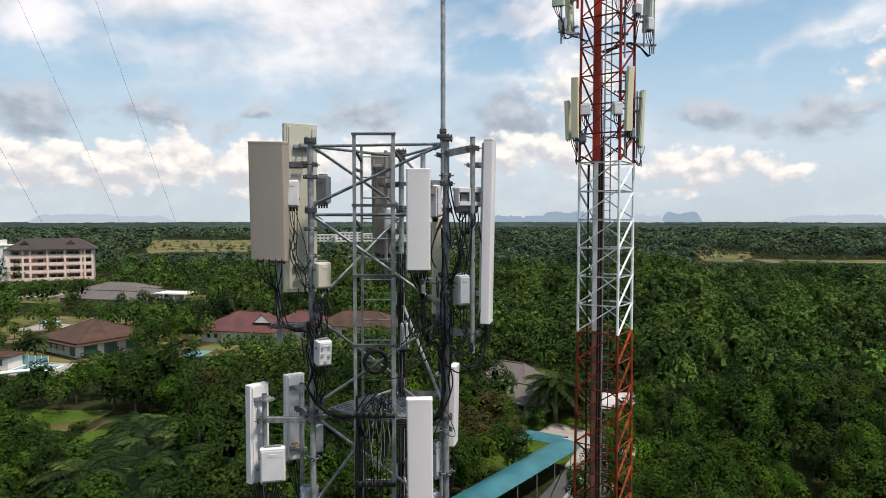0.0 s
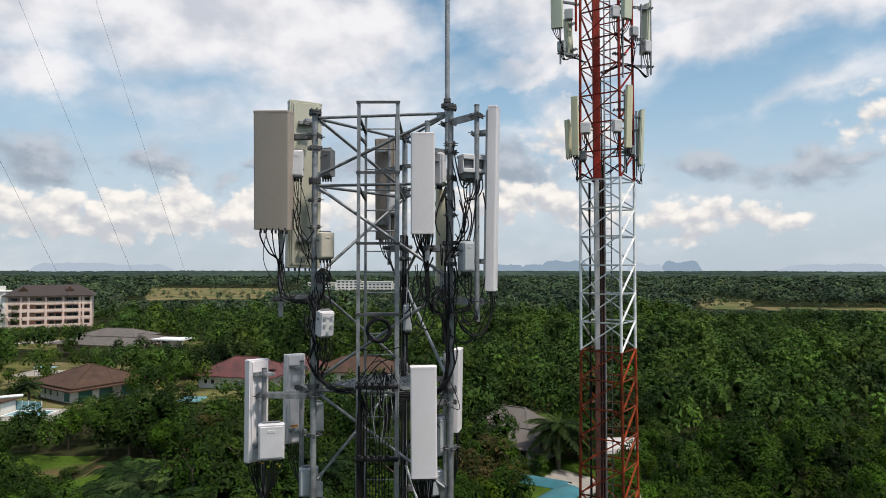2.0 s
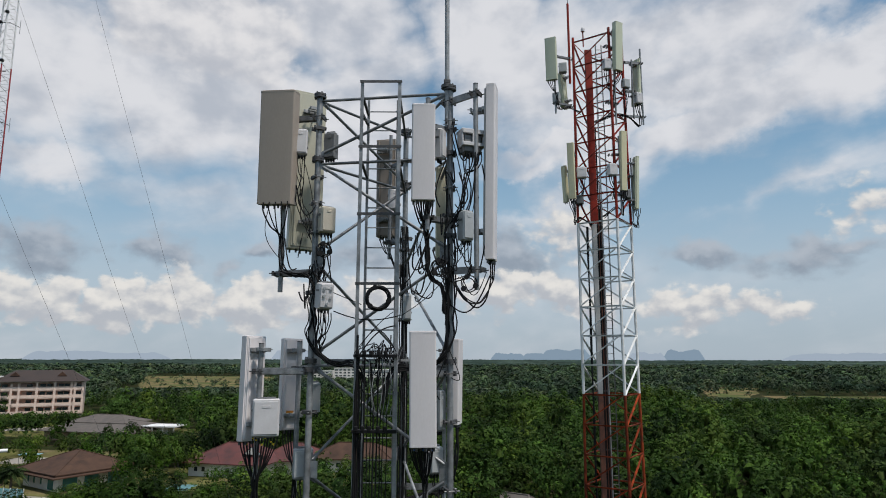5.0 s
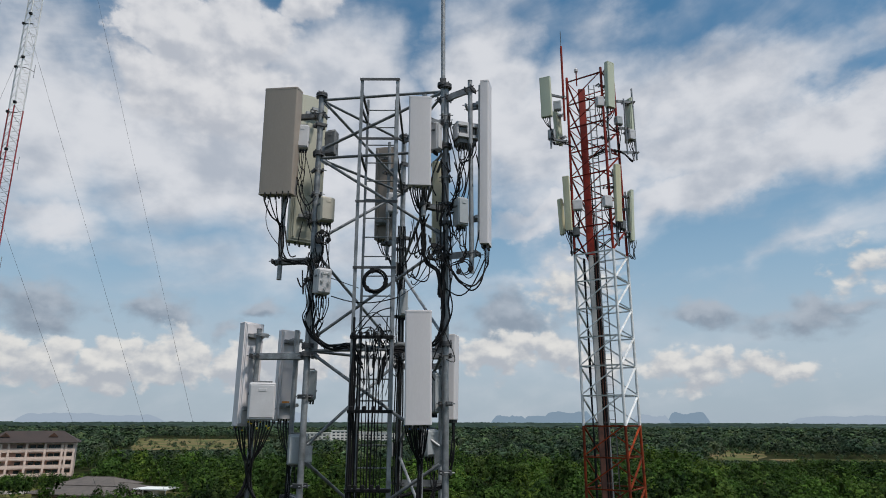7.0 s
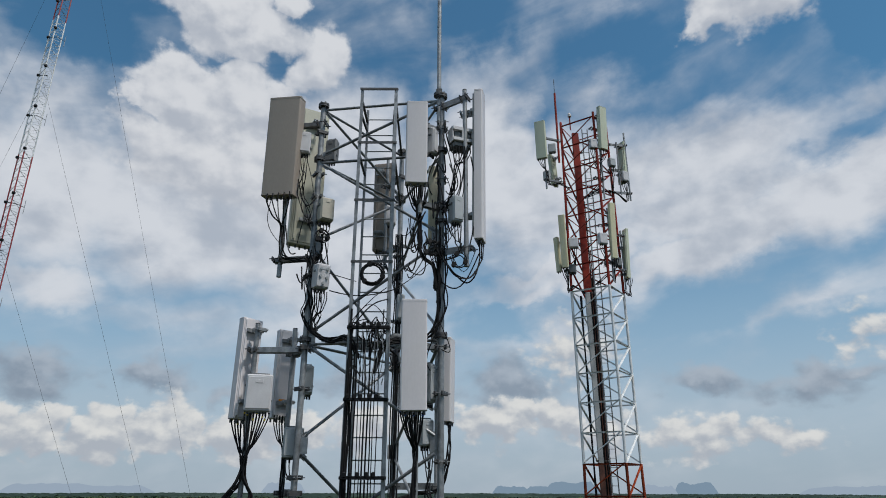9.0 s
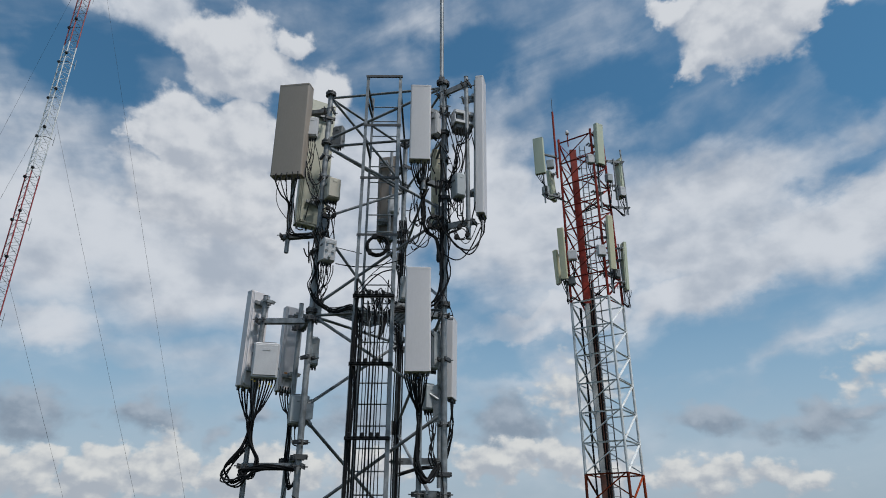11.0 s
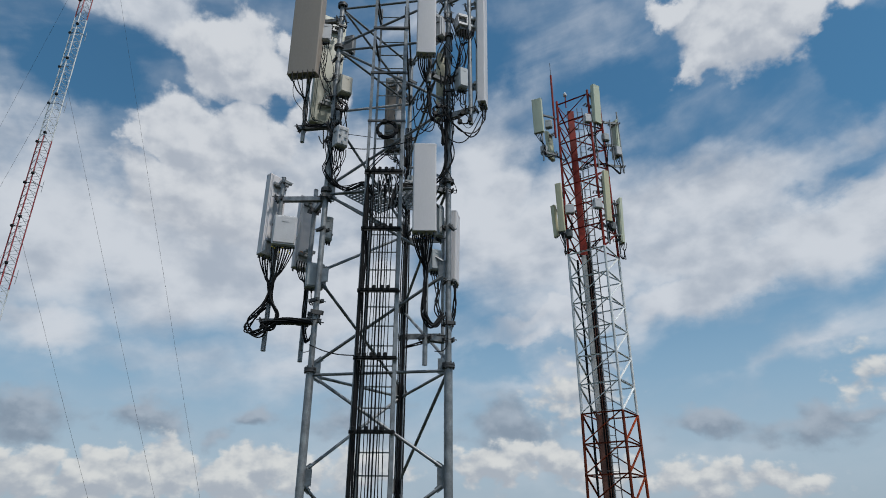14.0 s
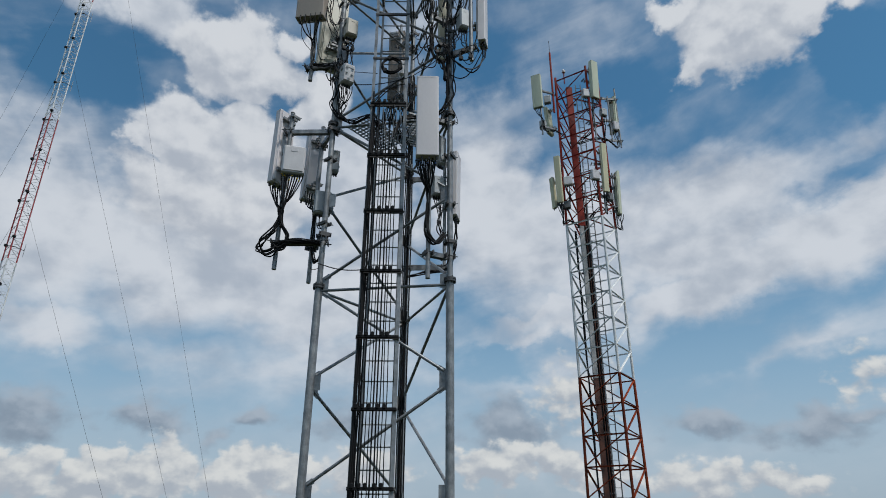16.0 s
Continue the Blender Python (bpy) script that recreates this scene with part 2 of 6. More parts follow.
def leafy(name, color, tip, through_amount=0.16, scale=0.16, joined=False):
    """Foliage: each leaf and each tree differs, and light comes through. joined: the tree's number comes from the mesh."""
    mt = material(name, color, 0.7, 0.0, 0.6, scale, 7.0, 0.0, tip, (0.36, 0.64), island=0.42, spec=0.10)
    nt = mt.node_tree
    N, K = nt.nodes.new, nt.links.new
    bs = nt.nodes["Principled BSDF"]
    if joined:
        at_node = N("ShaderNodeAttribute")
        at_node.attribute_name = "tree_number"
        number = at_node.outputs["Fac"]
    else:
        number = N("ShaderNodeObjectInfo").outputs["Random"]
    was = bs.inputs["Base Color"].links[0].from_socket
    ramp = N("ShaderNodeValToRGB")
    ramp.color_ramp.elements[0].color, ramp.color_ramp.elements[1].color = (0.42, 0.50, 0.47, 1), (1.48, 1.34, 0.92, 1)
    for pos, col in ((0.3, (0.74, 0.88, 0.82, 1)), (0.55, (1.05, 1.2, 0.82, 1)), (0.8, (0.78, 0.74, 0.80, 1))):
        ramp.color_ramp.elements.new(pos).color = col
    K(number, ramp.inputs[0])
    mul = N("ShaderNodeMix")
    mul.data_type, mul.blend_type = "RGBA", "MULTIPLY"
    mul.inputs[0].default_value = 1.0
    K(was, mul.inputs[6])
    K(ramp.outputs[0], mul.inputs[7])
    K(mul.outputs[2], bs.inputs["Base Color"])
    # twigs and leaflets too small for the mesh
    tx = N("ShaderNodeTexNoise")
    tx.inputs["Scale"].default_value, tx.inputs["Detail"].default_value = 5.0, 3.0
    K(N("ShaderNodeTexCoord").outputs["Object"], tx.inputs["Vector"])
    bp = N("ShaderNodeBump")
    bp.inputs["Strength"].default_value, bp.inputs["Distance"].default_value = 0.4, 0.12
    K(tx.outputs["Fac"], bp.inputs["Height"])
    K(bp.outputs[0], bs.inputs["Normal"])
    tr = N("ShaderNodeBsdfTranslucent")
    mxs = N("ShaderNodeMixShader")
    mxs.inputs[0].default_value = through_amount
    K(mul.outputs[2], tr.inputs["Color"])
    K(bs.outputs[0], mxs.inputs[1])
    K(tr.outputs[0], mxs.inputs[2])
    K(mxs.outputs[0], nt.nodes["Material Output"].inputs["Surface"])
    return mt


def glowing(name, color, strength=1.0):
    mt = bpy.data.materials.new(name)
    mt.use_nodes = True
    nt = mt.node_tree
    nt.nodes.clear()
    e, o = nt.nodes.new("ShaderNodeEmission"), nt.nodes.new("ShaderNodeOutputMaterial")
    e.inputs["Color"].default_value, e.inputs["Strength"].default_value = (*color, 1), strength
    nt.links.new(e.outputs[0], o.inputs["Surface"])
    return mt


ZINC = material("galvanised_steel", (0.275, 0.285, 0.292), 0.46, 0.35, 0.25, 9, 90, 0.12, (0.17, 0.176, 0.182), (0.42, 0.72), piece=0.16)
# same galvanised steel in a darker tone, for braces, crossbars and arms
BRACE = material("dark_steel_tube", (0.215, 0.222, 0.228), 0.42, 0.40, 0.28, 9, 90, 0.12, (0.13, 0.134, 0.138), (0.42, 0.72), piece=0.25)
ZINC_DARK = material("weathered_steel", (0.075, 0.075, 0.077), 0.55, 0.35, 0.25, 7, 80, 0.1, (0.06, 0.062, 0.065))
WHITE = material("white_radome", (0.66, 0.625, 0.63), 0.42, 0.0, 0.05, 3, 40, 0.03, (0.57, 0.54, 0.53), (0.5, 0.85), (1, 1, 0.4))
BEIGE = material("beige_radome", (0.365, 0.308, 0.258), 0.45, 0.0, 0.06, 3, 40, 0.03, (0.315, 0.268, 0.225), (0.5, 0.85), (1, 1, 0.4))
CREAM = material("cream_radome", (0.44, 0.43, 0.34), 0.45, 0.0, 0.06, 3, 40, 0.03, (0.37, 0.36, 0.28), (0.5, 0.85), (1, 1, 0.4))
IVORY = material("ivory_radome", (0.62, 0.58, 0.43), 0.5, 0.0, 0.08, 3, 40, 0.03, (0.50, 0.46, 0.33), (0.5, 0.85), (1, 1, 0.4))
TAUPE = material("taupe_radome", (0.25, 0.21, 0.175), 0.5, 0.0, 0.08, 3, 40, 0.03, (0.20, 0.18, 0.16), (0.5, 0.85), (1, 1, 0.4))
BACK = material("aluminium_back", (0.36, 0.36, 0.355), 0.55, 0.0, 0.1, 5, 60, 0.05)
BOX_WHITE = material("white_enclosure", (0.56, 0.55, 0.56), 0.45, 0.0, 0.07, 6, 70, 0.05, (0.55, 0.55, 0.55), (0.55, 0.85))
BOX_GREY = material("grey_enclosure", (0.40, 0.42, 0.43), 0.5, 0.1, 0.1, 6, 70, 0.05, (0.32, 0.33, 0.34), (0.5, 0.8))
BOX_DARK = material("dark_fins", (0.155, 0.162, 0.168), 0.6, 0.2, 0.1, 6, 70, 0.05)
BOX_BEIGE = material("beige_enclosure", (0.50, 0.46, 0.38), 0.5, 0.0, 0.1, 6, 70, 0.05, (0.40, 0.36, 0.29), (0.5, 0.8))
BLACK = material("black_rubber", (0.009, 0.009, 0.010), 0.6, 0.0, 0.2, 12, 90, 0.05, spec=0.2)
YELLOW = material("yellow_tape", (0.65, 0.45, 0.03), 0.5, 0.0, 0.1)
BLUE_TAPE = material("blue_tape", (0.04, 0.10, 0.35), 0.5, 0.0, 0.1)
LABEL_RED = material("brown_orange_label", (0.42, 0.17, 0.02), 0.5, 0.0, 0.1)
RED = material("red_paint", (0.25, 0.020, 0.009), 0.6, 0.0, 0.25, 5, 60, 0.1, (0.12, 0.013, 0.008), (0.45, 0.75), piece=0.25, spec=0.25)
ORANGE = material("faded_orange_paint", (0.235, 0.037, 0.009), 0.65, 0.0, 0.3, 5, 60, 0.1, (0.095, 0.018, 0.007), (0.40, 0.66), piece=0.4, spec=0.2)
WHITEPAINT = material("white_paint", (0.68, 0.69, 0.69), 0.5, 0.0, 0.12, 5, 60, 0.08, (0.52, 0.52, 0.50), (0.5, 0.8), piece=0.08)
BROWN_TRAY = material("dark_brown_tray", (0.10, 0.035, 0.02), 0.7, 0.0, 0.3, 5, 50, 0.1, (0.05, 0.02, 0.015), (0.4, 0.7))
LEAF_A = leafy("leaf_deep_green", (0.0112, 0.0275, 0.0042), (0.050, 0.094, 0.011), 0.14)
LEAF_B = leafy("leaf_bright_green", (0.0195, 0.046, 0.0045), (0.073, 0.134, 0.012), 0.14)
LEAF_C = leafy("leaf_olive_brown", (0.024, 0.030, 0.008), (0.080, 0.062, 0.026), 0.10)
PALM = leafy("palm_frond_green", (0.008, 0.021, 0.006), (0.042, 0.070, 0.020), 0.08)
# distance haze is put into these three greens, most in the far ones
WOODS = leafy("far_woods_haze_green", (0.036, 0.058, 0.040), (0.072, 0.100, 0.055), 0.1, 0.03, True)
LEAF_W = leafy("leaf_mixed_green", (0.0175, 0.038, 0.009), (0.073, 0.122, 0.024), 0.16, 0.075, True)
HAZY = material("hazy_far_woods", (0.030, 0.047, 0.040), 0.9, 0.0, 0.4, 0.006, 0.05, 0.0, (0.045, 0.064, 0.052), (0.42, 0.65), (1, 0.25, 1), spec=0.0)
BARK = material("bark", (0.10, 0.08, 0.06), 0.9, 0.0, 0.3, 4, 30, 0.5)
# soil and leaf litter, with the shade under the trees put into the colour
SOIL = material("shade_dark_soil", (0.022, 0.028, 0.010), 0.95, 0.0, 0.4, 0.15, 2.0, 0.5, (0.040, 0.034, 0.018), (0.5, 0.68), spec=0.02)
GRASS = material("rough_grass", (0.048, 0.085, 0.012), 0.95, 0.0, 0.45, 0.12, 2.2, 0.6, (0.085, 0.062, 0.032), (0.50, 0.62), spec=0.03)
GRASS_DRY = material("dry_grass", (0.105, 0.105, 0.036), 0.95, 0.0, 0.35, 0.08, 1.3, 0.5, (0.15, 0.12, 0.065), (0.48, 0.66), spec=0.03)
WIRE = material("dark_wire", (0.05, 0.052, 0.055), 0.8, 0.0, 0.1, 3, 30, 0.0, spec=0.05)
FIELD = material("dry_field", (0.17, 0.13, 0.065), 0.95, 0.0, 0.25, 0.05, 0.8, 0.3, (0.07, 0.09, 0.03), (0.42, 0.6), spec=0.03)
ASPHALT = material("asphalt", (0.06, 0.06, 0.06), 0.85, 0.0, 0.2, 0.8, 20, 0.3)
CONCRETE = material("pale_concrete", (0.27, 0.245, 0.215), 0.85, 0.0, 0.18, 0.6, 14, 0.2, (0.26, 0.24, 0.21))
TEAL = material("teal_metal_sheet", (0.020, 0.115, 0.138), 0.5, 0.1, 0.2, 0.5, 9, 0.1, (0.034, 0.150, 0.170), (0.4, 0.7))
ROOF_BROWN = material("brown_roof_tile", (0.070, 0.040, 0.028), 0.85, 0.0, 0.25, 0.5, 8, 0.4, (0.050, 0.031, 0.023), spec=0.2)
ROOF_RED = material("red_roof_tile", (0.098, 0.030, 0.027), 0.75, 0.0, 0.2, 0.5, 8, 0.4, (0.058, 0.023, 0.022))
ROOF_GREY = material("grey_roof_tile", (0.078, 0.068, 0.062), 0.85, 0.0, 0.2, 0.5, 8, 0.4, (0.055, 0.048, 0.045))
ROOF_WARM = material("weathered_grey_tile", (0.105, 0.090, 0.080), 0.85, 0.0, 0.2, 0.5, 8, 0.4, (0.08, 0.070, 0.064))
ROOF_DARK = material("dark_brown_tile", (0.042, 0.030, 0.027), 0.85, 0.0, 0.2, 0.3, 6, 0.4, (0.034, 0.026, 0.024))
CANVAS = material("grey_canvas", (0.42, 0.39, 0.37), 0.7, 0.0, 0.1, 0.8, 9, 0.1)
ROOF_WHITE = material("white_sheet_roof", (0.75, 0.75, 0.74), 0.5, 0.0, 0.08, 0.5, 8, 0.1)
WALL_PINK = material("pink_plaster", (0.66, 0.51, 0.43), 0.85, 0.0, 0.1, 0.4, 8, 0.1)
WALL_WHITE = material("white_plaster", (0.66, 0.64, 0.60), 0.85, 0.0, 0.1, 0.4, 8, 0.1, (0.52, 0.50, 0.46), (0.5, 0.8))
# recess shade of the galleries is put into this browner plaster
WALL_DIM = material("shaded_brown_plaster", (0.52, 0.35, 0.28), 0.85, 0.0, 0.15, 0.5, 8, 0.1)
GLASS = material("dark_window_glass", (0.03, 0.04, 0.045), 0.12, 0.0, 0.1, 1, 9, 0.0, spec=0.8)
GLASS_TEAL = material("green_tinted_glass", (0.03, 0.14, 0.14), 0.15, 0.0, 0.1, 1, 9, 0.0, spec=0.8)
POOL = material("pool_water", (0.17, 0.34, 0.37), 0.15, 0.0, 0.15, 1, 9, 0.1)

# ---- mesh helpers ----
class Geo:
    """Points and faces of one mesh in the making."""

    def __init__(self):
        self.v, self.f = [], []

    def add(self, vs, fs):
        o = len(self.v)
        self.v.extend(tuple(p) for p in vs)
        self.f.extend(tuple(o + i for i in f) for f in fs)
        return self

    def tube(self, p, q, r, n=8, r2=None):
        p, q = Vector(p), Vector(q)
        d = (q - p).normalized()
        a = d.orthogonal().normalized()
        b = d.cross(a)
        r2 = r if r2 is None else r2
        vs = [c + (a * math.cos(2 * math.pi * i / n) + b * math.sin(2 * math.pi * i / n)) * k for c, k in ((p, r), (q, r2)) for i in range(n)]
        fs = [(i, (i + 1) % n, n + (i + 1) % n, n + i) for i in range(n)] + [tuple(range(n - 1, -1, -1)), tuple(range(n, 2 * n))]
        return self.add(vs, fs)

    def bar(self, p, q, w, h, up=(0, 0, 1)):
        """A square bar from p to q, w wide and h high."""
        p, q = Vector(p), Vector(q)
        d = (q - p).normalized()
        s = d.cross(Vector(up))
        s = s.normalized() if s.length > 1e-4 else Vector((1, 0, 0))
        u = s.cross(d)
        vs = [c + s * (w / 2 * i) + u * (h / 2 * j) for c in (p, q) for i, j in ((-1, -1), (1, -1), (1, 1), (-1, 1))]
        return self.add(vs, [(0, 1, 5, 4), (1, 2, 6, 5), (2, 3, 7, 6), (3, 0, 4, 7), (3, 2, 1, 0), (4, 5, 6, 7)])

    def angle(self, p, q, w, t, a, b):
        """An L-section from p to q with flanges along a and b."""
        p, q, a, b = Vector(p), Vector(q), Vector(a).normalized(), Vector(b).normalized()
        prof = [a * 0, a * w, a * w + b * t, a * t + b * t, a * t + b * w, b * w]
        vs = [c + k for c in (p, q) for k in prof]
        fs = [(i, (i + 1) % 6, 6 + (i + 1) % 6, 6 + i) for i in range(6)] + [(5, 4, 3, 2, 1, 0), (6, 7, 8, 9, 10, 11)]
        return self.add(vs, fs)

    def box(self, c, s, bevel=0.0, m=None):
        """A box of size s about c, with its edges chamfered by bevel."""
        x, y, z = (k / 2 for k in s)
        if bevel <= 0:
            vs = [Vector((i * x, j * y, k * z)) for k in (-1, 1) for i, j in ((-1, -1), (1, -1), (1, 1), (-1, 1))]
            fs = [(3, 2, 1, 0), (4, 5, 6, 7), (0, 1, 5, 4), (1, 2, 6, 5), (2, 3, 7, 6), (3, 0, 4, 7)]
        else:
            b = min(bevel, x * 0.9, y * 0.9, z * 0.9)
            vs, fs = [], []
            lv = [(-z, b), (-z + b, 0), (z - b, 0), (z, b)]
            for zz, e in lv:
                xx, yy = x - e, y - e
                c8 = [(-xx + b, -yy), (xx - b, -yy), (xx, -yy + b), (xx, yy - b), (xx - b, yy), (-xx + b, yy), (-xx, yy - b), (-xx, -yy + b)]
                vs += [Vector((i, j, zz)) for i, j in c8]
            for k in range(3):
                fs += [(8 * k + i, 8 * k + (i + 1) % 8, 8 * k + 8 + (i + 1) % 8, 8 * k + 8 + i) for i in range(8)]
            fs += [tuple(range(7, -1, -1)), tuple(range(24, 32))]
        c = Vector(c)
        vs = [(m @ (v + c)) if m else v + c for v in vs]
        return self.add(vs, fs)

    def sweep(self, pts, r, n=6):
        """A round cable along points."""
        pts = [Vector(p) for p in pts]
        k = len(pts)
        t0 = (pts[1] - pts[0]).normalized()
        a = t0.orthogonal().normalized()
        vs = []
        for i, p in enumerate(pts):
            t = (pts[min(i + 1, k - 1)] - pts[max(i - 1, 0)])
            t = t.normalized() if t.length > 1e-7 else t0
            a = (a - t * a.dot(t))
            a = a.normalized() if a.length > 1e-5 else t.orthogonal().normalized()
            b = t.cross(a)
            vs += [p + (a * math.cos(2 * math.pi * j / n) + b * math.sin(2 * math.pi * j / n)) * r for j in range(n)]
        fs = [(i * n + j, i * n + (j + 1) % n, (i + 1) * n + (j + 1) % n, (i + 1) * n + j) for i in range(k - 1) for j in range(n)]
        fs += [tuple(range(n - 1, -1, -1)), tuple(range((k - 1) * n, k * n))]
        return self.add(vs, fs)

    def mesh(self, name, mat, smooth=True):
        me = bpy.data.meshes.new(name)
        me.from_pydata([tuple(v) for v in self.v], [], self.f)
        me.materials.append(mat)
        if smooth:
            me.polygons.foreach_set("use_smooth", [True] * len(me.polygons))
            me.set_sharp_from_angle(angle=radians(38))
        me.update()
        return me


def part(name, geo, mat, parent, label="", smooth=True):
    """One mesh under a thing or a part; its points are in the thing's own space."""
    ob = new(name, geo.mesh(name, mat, smooth))
    ob.parent = parent
    return tagged(ob, label)


def thing(name, label, category, m=None, group="", kind=""):
    ob = new(name)
    ob.empty_display_size = 0.2
    if m is not None:
        ob.matrix_world = m
    return tagged(ob, label, category, group, kind)


def single(name, geo, mat, label, category, group="", kind="", m=None, smooth=True):
    ob = new(name, geo.mesh(name, mat, smooth))
    if m is not None:
        ob.matrix_world = m
    return tagged(ob, label, category, group, kind)


def smooth_path(pts, per=6):
    """Catmull-Rom through the points."""
    pts = [Vector(p) for p in pts]
    if len(pts) < 3:
        return pts
    out, P = [], [pts[0] * 2 - pts[1], *pts, pts[-1] * 2 - pts[-2]]
    for i in range(1, len(P) - 2):
        a, b, c, d = P[i - 1:i + 3]
        for k in range(per):
            t = k / per
            out.append(0.5 * (2 * b + (c - a) * t + (2 * a - 5 * b + 4 * c - d) * t * t + (3 * b - a - 3 * c + d) * t ** 3))
    return out + [pts[-1]]

# ---- ground, distance ----
def ground():
    n, R = 64, 4800.0
    radii = [0, 20, 40, 60, 90, 130, 180, 250, 350, 500, 750, 1100, 1700, 2600, 3800, R]
    vs = [(0, 0, 0)]
    fs = []
    for r in radii[1:]:
        vs += [(r * math.cos(2 * math.pi * k / n), r * math.sin(2 * math.pi * k / n), 0) for k in range(n)]
    fs += [(0, 1 + k, 1 + (k + 1) % n) for k in range(n)]
    for i in range(len(radii) - 2):
        o = 1 + i * n
        fs += [(o + k, o + n + k, o + n + (k + 1) % n, o + (k + 1) % n) for k in range(n)]
    return single("ground", Geo().add(vs, fs), SOIL, "flat ground of soil and leaf litter, darkened as tree shade", "ground", kind="structure", smooth=False)


ground()


def plot(name, corners, mat, label, z=0.03, category="field"):
    """A thin sheet of field or paving with an uneven outline."""
    pts = []
    n = len(corners)
    for i in range(n):
        a, b = Vector((*corners[i], 0)), Vector((*corners[(i + 1) % n], 0))
        for k in range(4):
            p = a.lerp(b, k / 4)
            s = (b - a).length * 0.03
            pts.append((p.x + random.uniform(-s, s), p.y + random.uniform(-s, s), z))
    return single(name, Geo().add(pts, [tuple(range(len(pts)))]), mat, label, category, kind="structure", smooth=False)


for lawn_corners in (((-52, 86), (-36, 84), (-34, 99), (-52, 100)), ((-70, 92), (-54, 92), (-53, 102), (-70, 103)), ((-140, 156), (-96, 160), (-92, 200), (-140, 204)),
                     ((-100, 128), (-66, 126), (-64, 172), (-100, 168)), ((-66, 140), (-8, 148), (-8, 182), (-66, 180)), ((-180, 240), (-86, 222), (-86, 256), (-180, 280)),
                     ((-4, 74), (26, 84), (30, 112), (2, 116))):
    plot("lawn", lawn_corners, GRASS if lawn_corners[0][1] < 95 else GRASS_DRY, "rough green lawn with bare patches", 0.02, "lawn")
plot("field", ((172, 440), (212, 440), (290, 600), (250, 640)), FIELD, "dry pale field among the woods")
plot("field", ((-260, 560), (-150, 560), (-150, 900), (-430, 960)), FIELD, "wide dry field in front of far woods")
plot("field", ((232, 452), (335, 442), (348, 480), (236, 488)), FIELD, "dry pale field among scattered trees")
plot("field", ((120, 300), (150, 300), (165, 330), (130, 330)), FIELD, "small clearing in the woods")
plot("pavement", ((-120, 176), (-100, 178), (-98, 188), (-119, 187)), CONCRETE, "pale paved court between lawns", category="pavement")
plot("pavement", ((-170, 250), (-120, 258), (-118, 268), (-170, 262)), CONCRETE, "pale paved yard before the school block", category="pavement")
plot("pavement", ((-92, 126), (-76, 124), (-76, 136), (-92, 138)), CONCRETE, "paved terrace round a pool", category="pavement")
plot("pavement", ((8, 56), (15, 56), (26, 86), (17, 96), (14, 92), (17.5, 84)), CONCRETE, "pale concrete drive beside the walkway", category="pavement")
plot("pavement", ((4, 56), (8, 56), (17, 77), (14.5, 79)), ASPHALT, "dark strip of paving under the walkway roof", 0.05, "pavement")


def hills():
    """Steep limestone hills far behind the woods; daylight and haze are put into glowing colours."""
    mat = glowing("glowing_blue_haze_hills", (0.215, 0.295, 0.375), 1.0)
    pale = glowing("glowing_pale_haze_hills", (0.33, 0.40, 0.48), 1.0)
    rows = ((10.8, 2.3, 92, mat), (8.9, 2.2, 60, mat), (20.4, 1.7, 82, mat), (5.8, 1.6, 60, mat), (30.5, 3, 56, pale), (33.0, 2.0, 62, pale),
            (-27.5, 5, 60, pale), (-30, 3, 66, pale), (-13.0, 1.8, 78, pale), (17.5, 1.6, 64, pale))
    for az, half, h, mt in rows:
        d = 4450 + random.uniform(-150, 150)
        n = 48
        seed = random.uniform(0, 100)
        vs, fs = [], []
        for i in range(n + 1):
            u = i / n * 2 - 1
            a = radians(az + u * half)
            edge = min(1.0, (1 - abs(u)) * 3.2) ** 0.7
            z = h * edge * (0.88 + 0.20 * noise.noise((seed + u * 1.6, 0, 0)) + 0.14 * noise.noise((seed + u * 6, 3, 0)))
            z = max(z, 0)
            for r, zz in ((d, 0), (d + 30, z * 0.6), (d + 90, z), (d + 200, 0)):
                vs.append((r * math.sin(a), r * math.cos(a), zz))
        for i in range(n):
            o = i * 4
            fs += [(o + k, o + 4 + k, o + 5 + k, o + 1 + k) for k in range(3)]
        single("hill", Geo().add(vs, fs), mt, "distant limestone hill behind the woods, glowing in a haze colour", "hill", kind="structure")


hills()


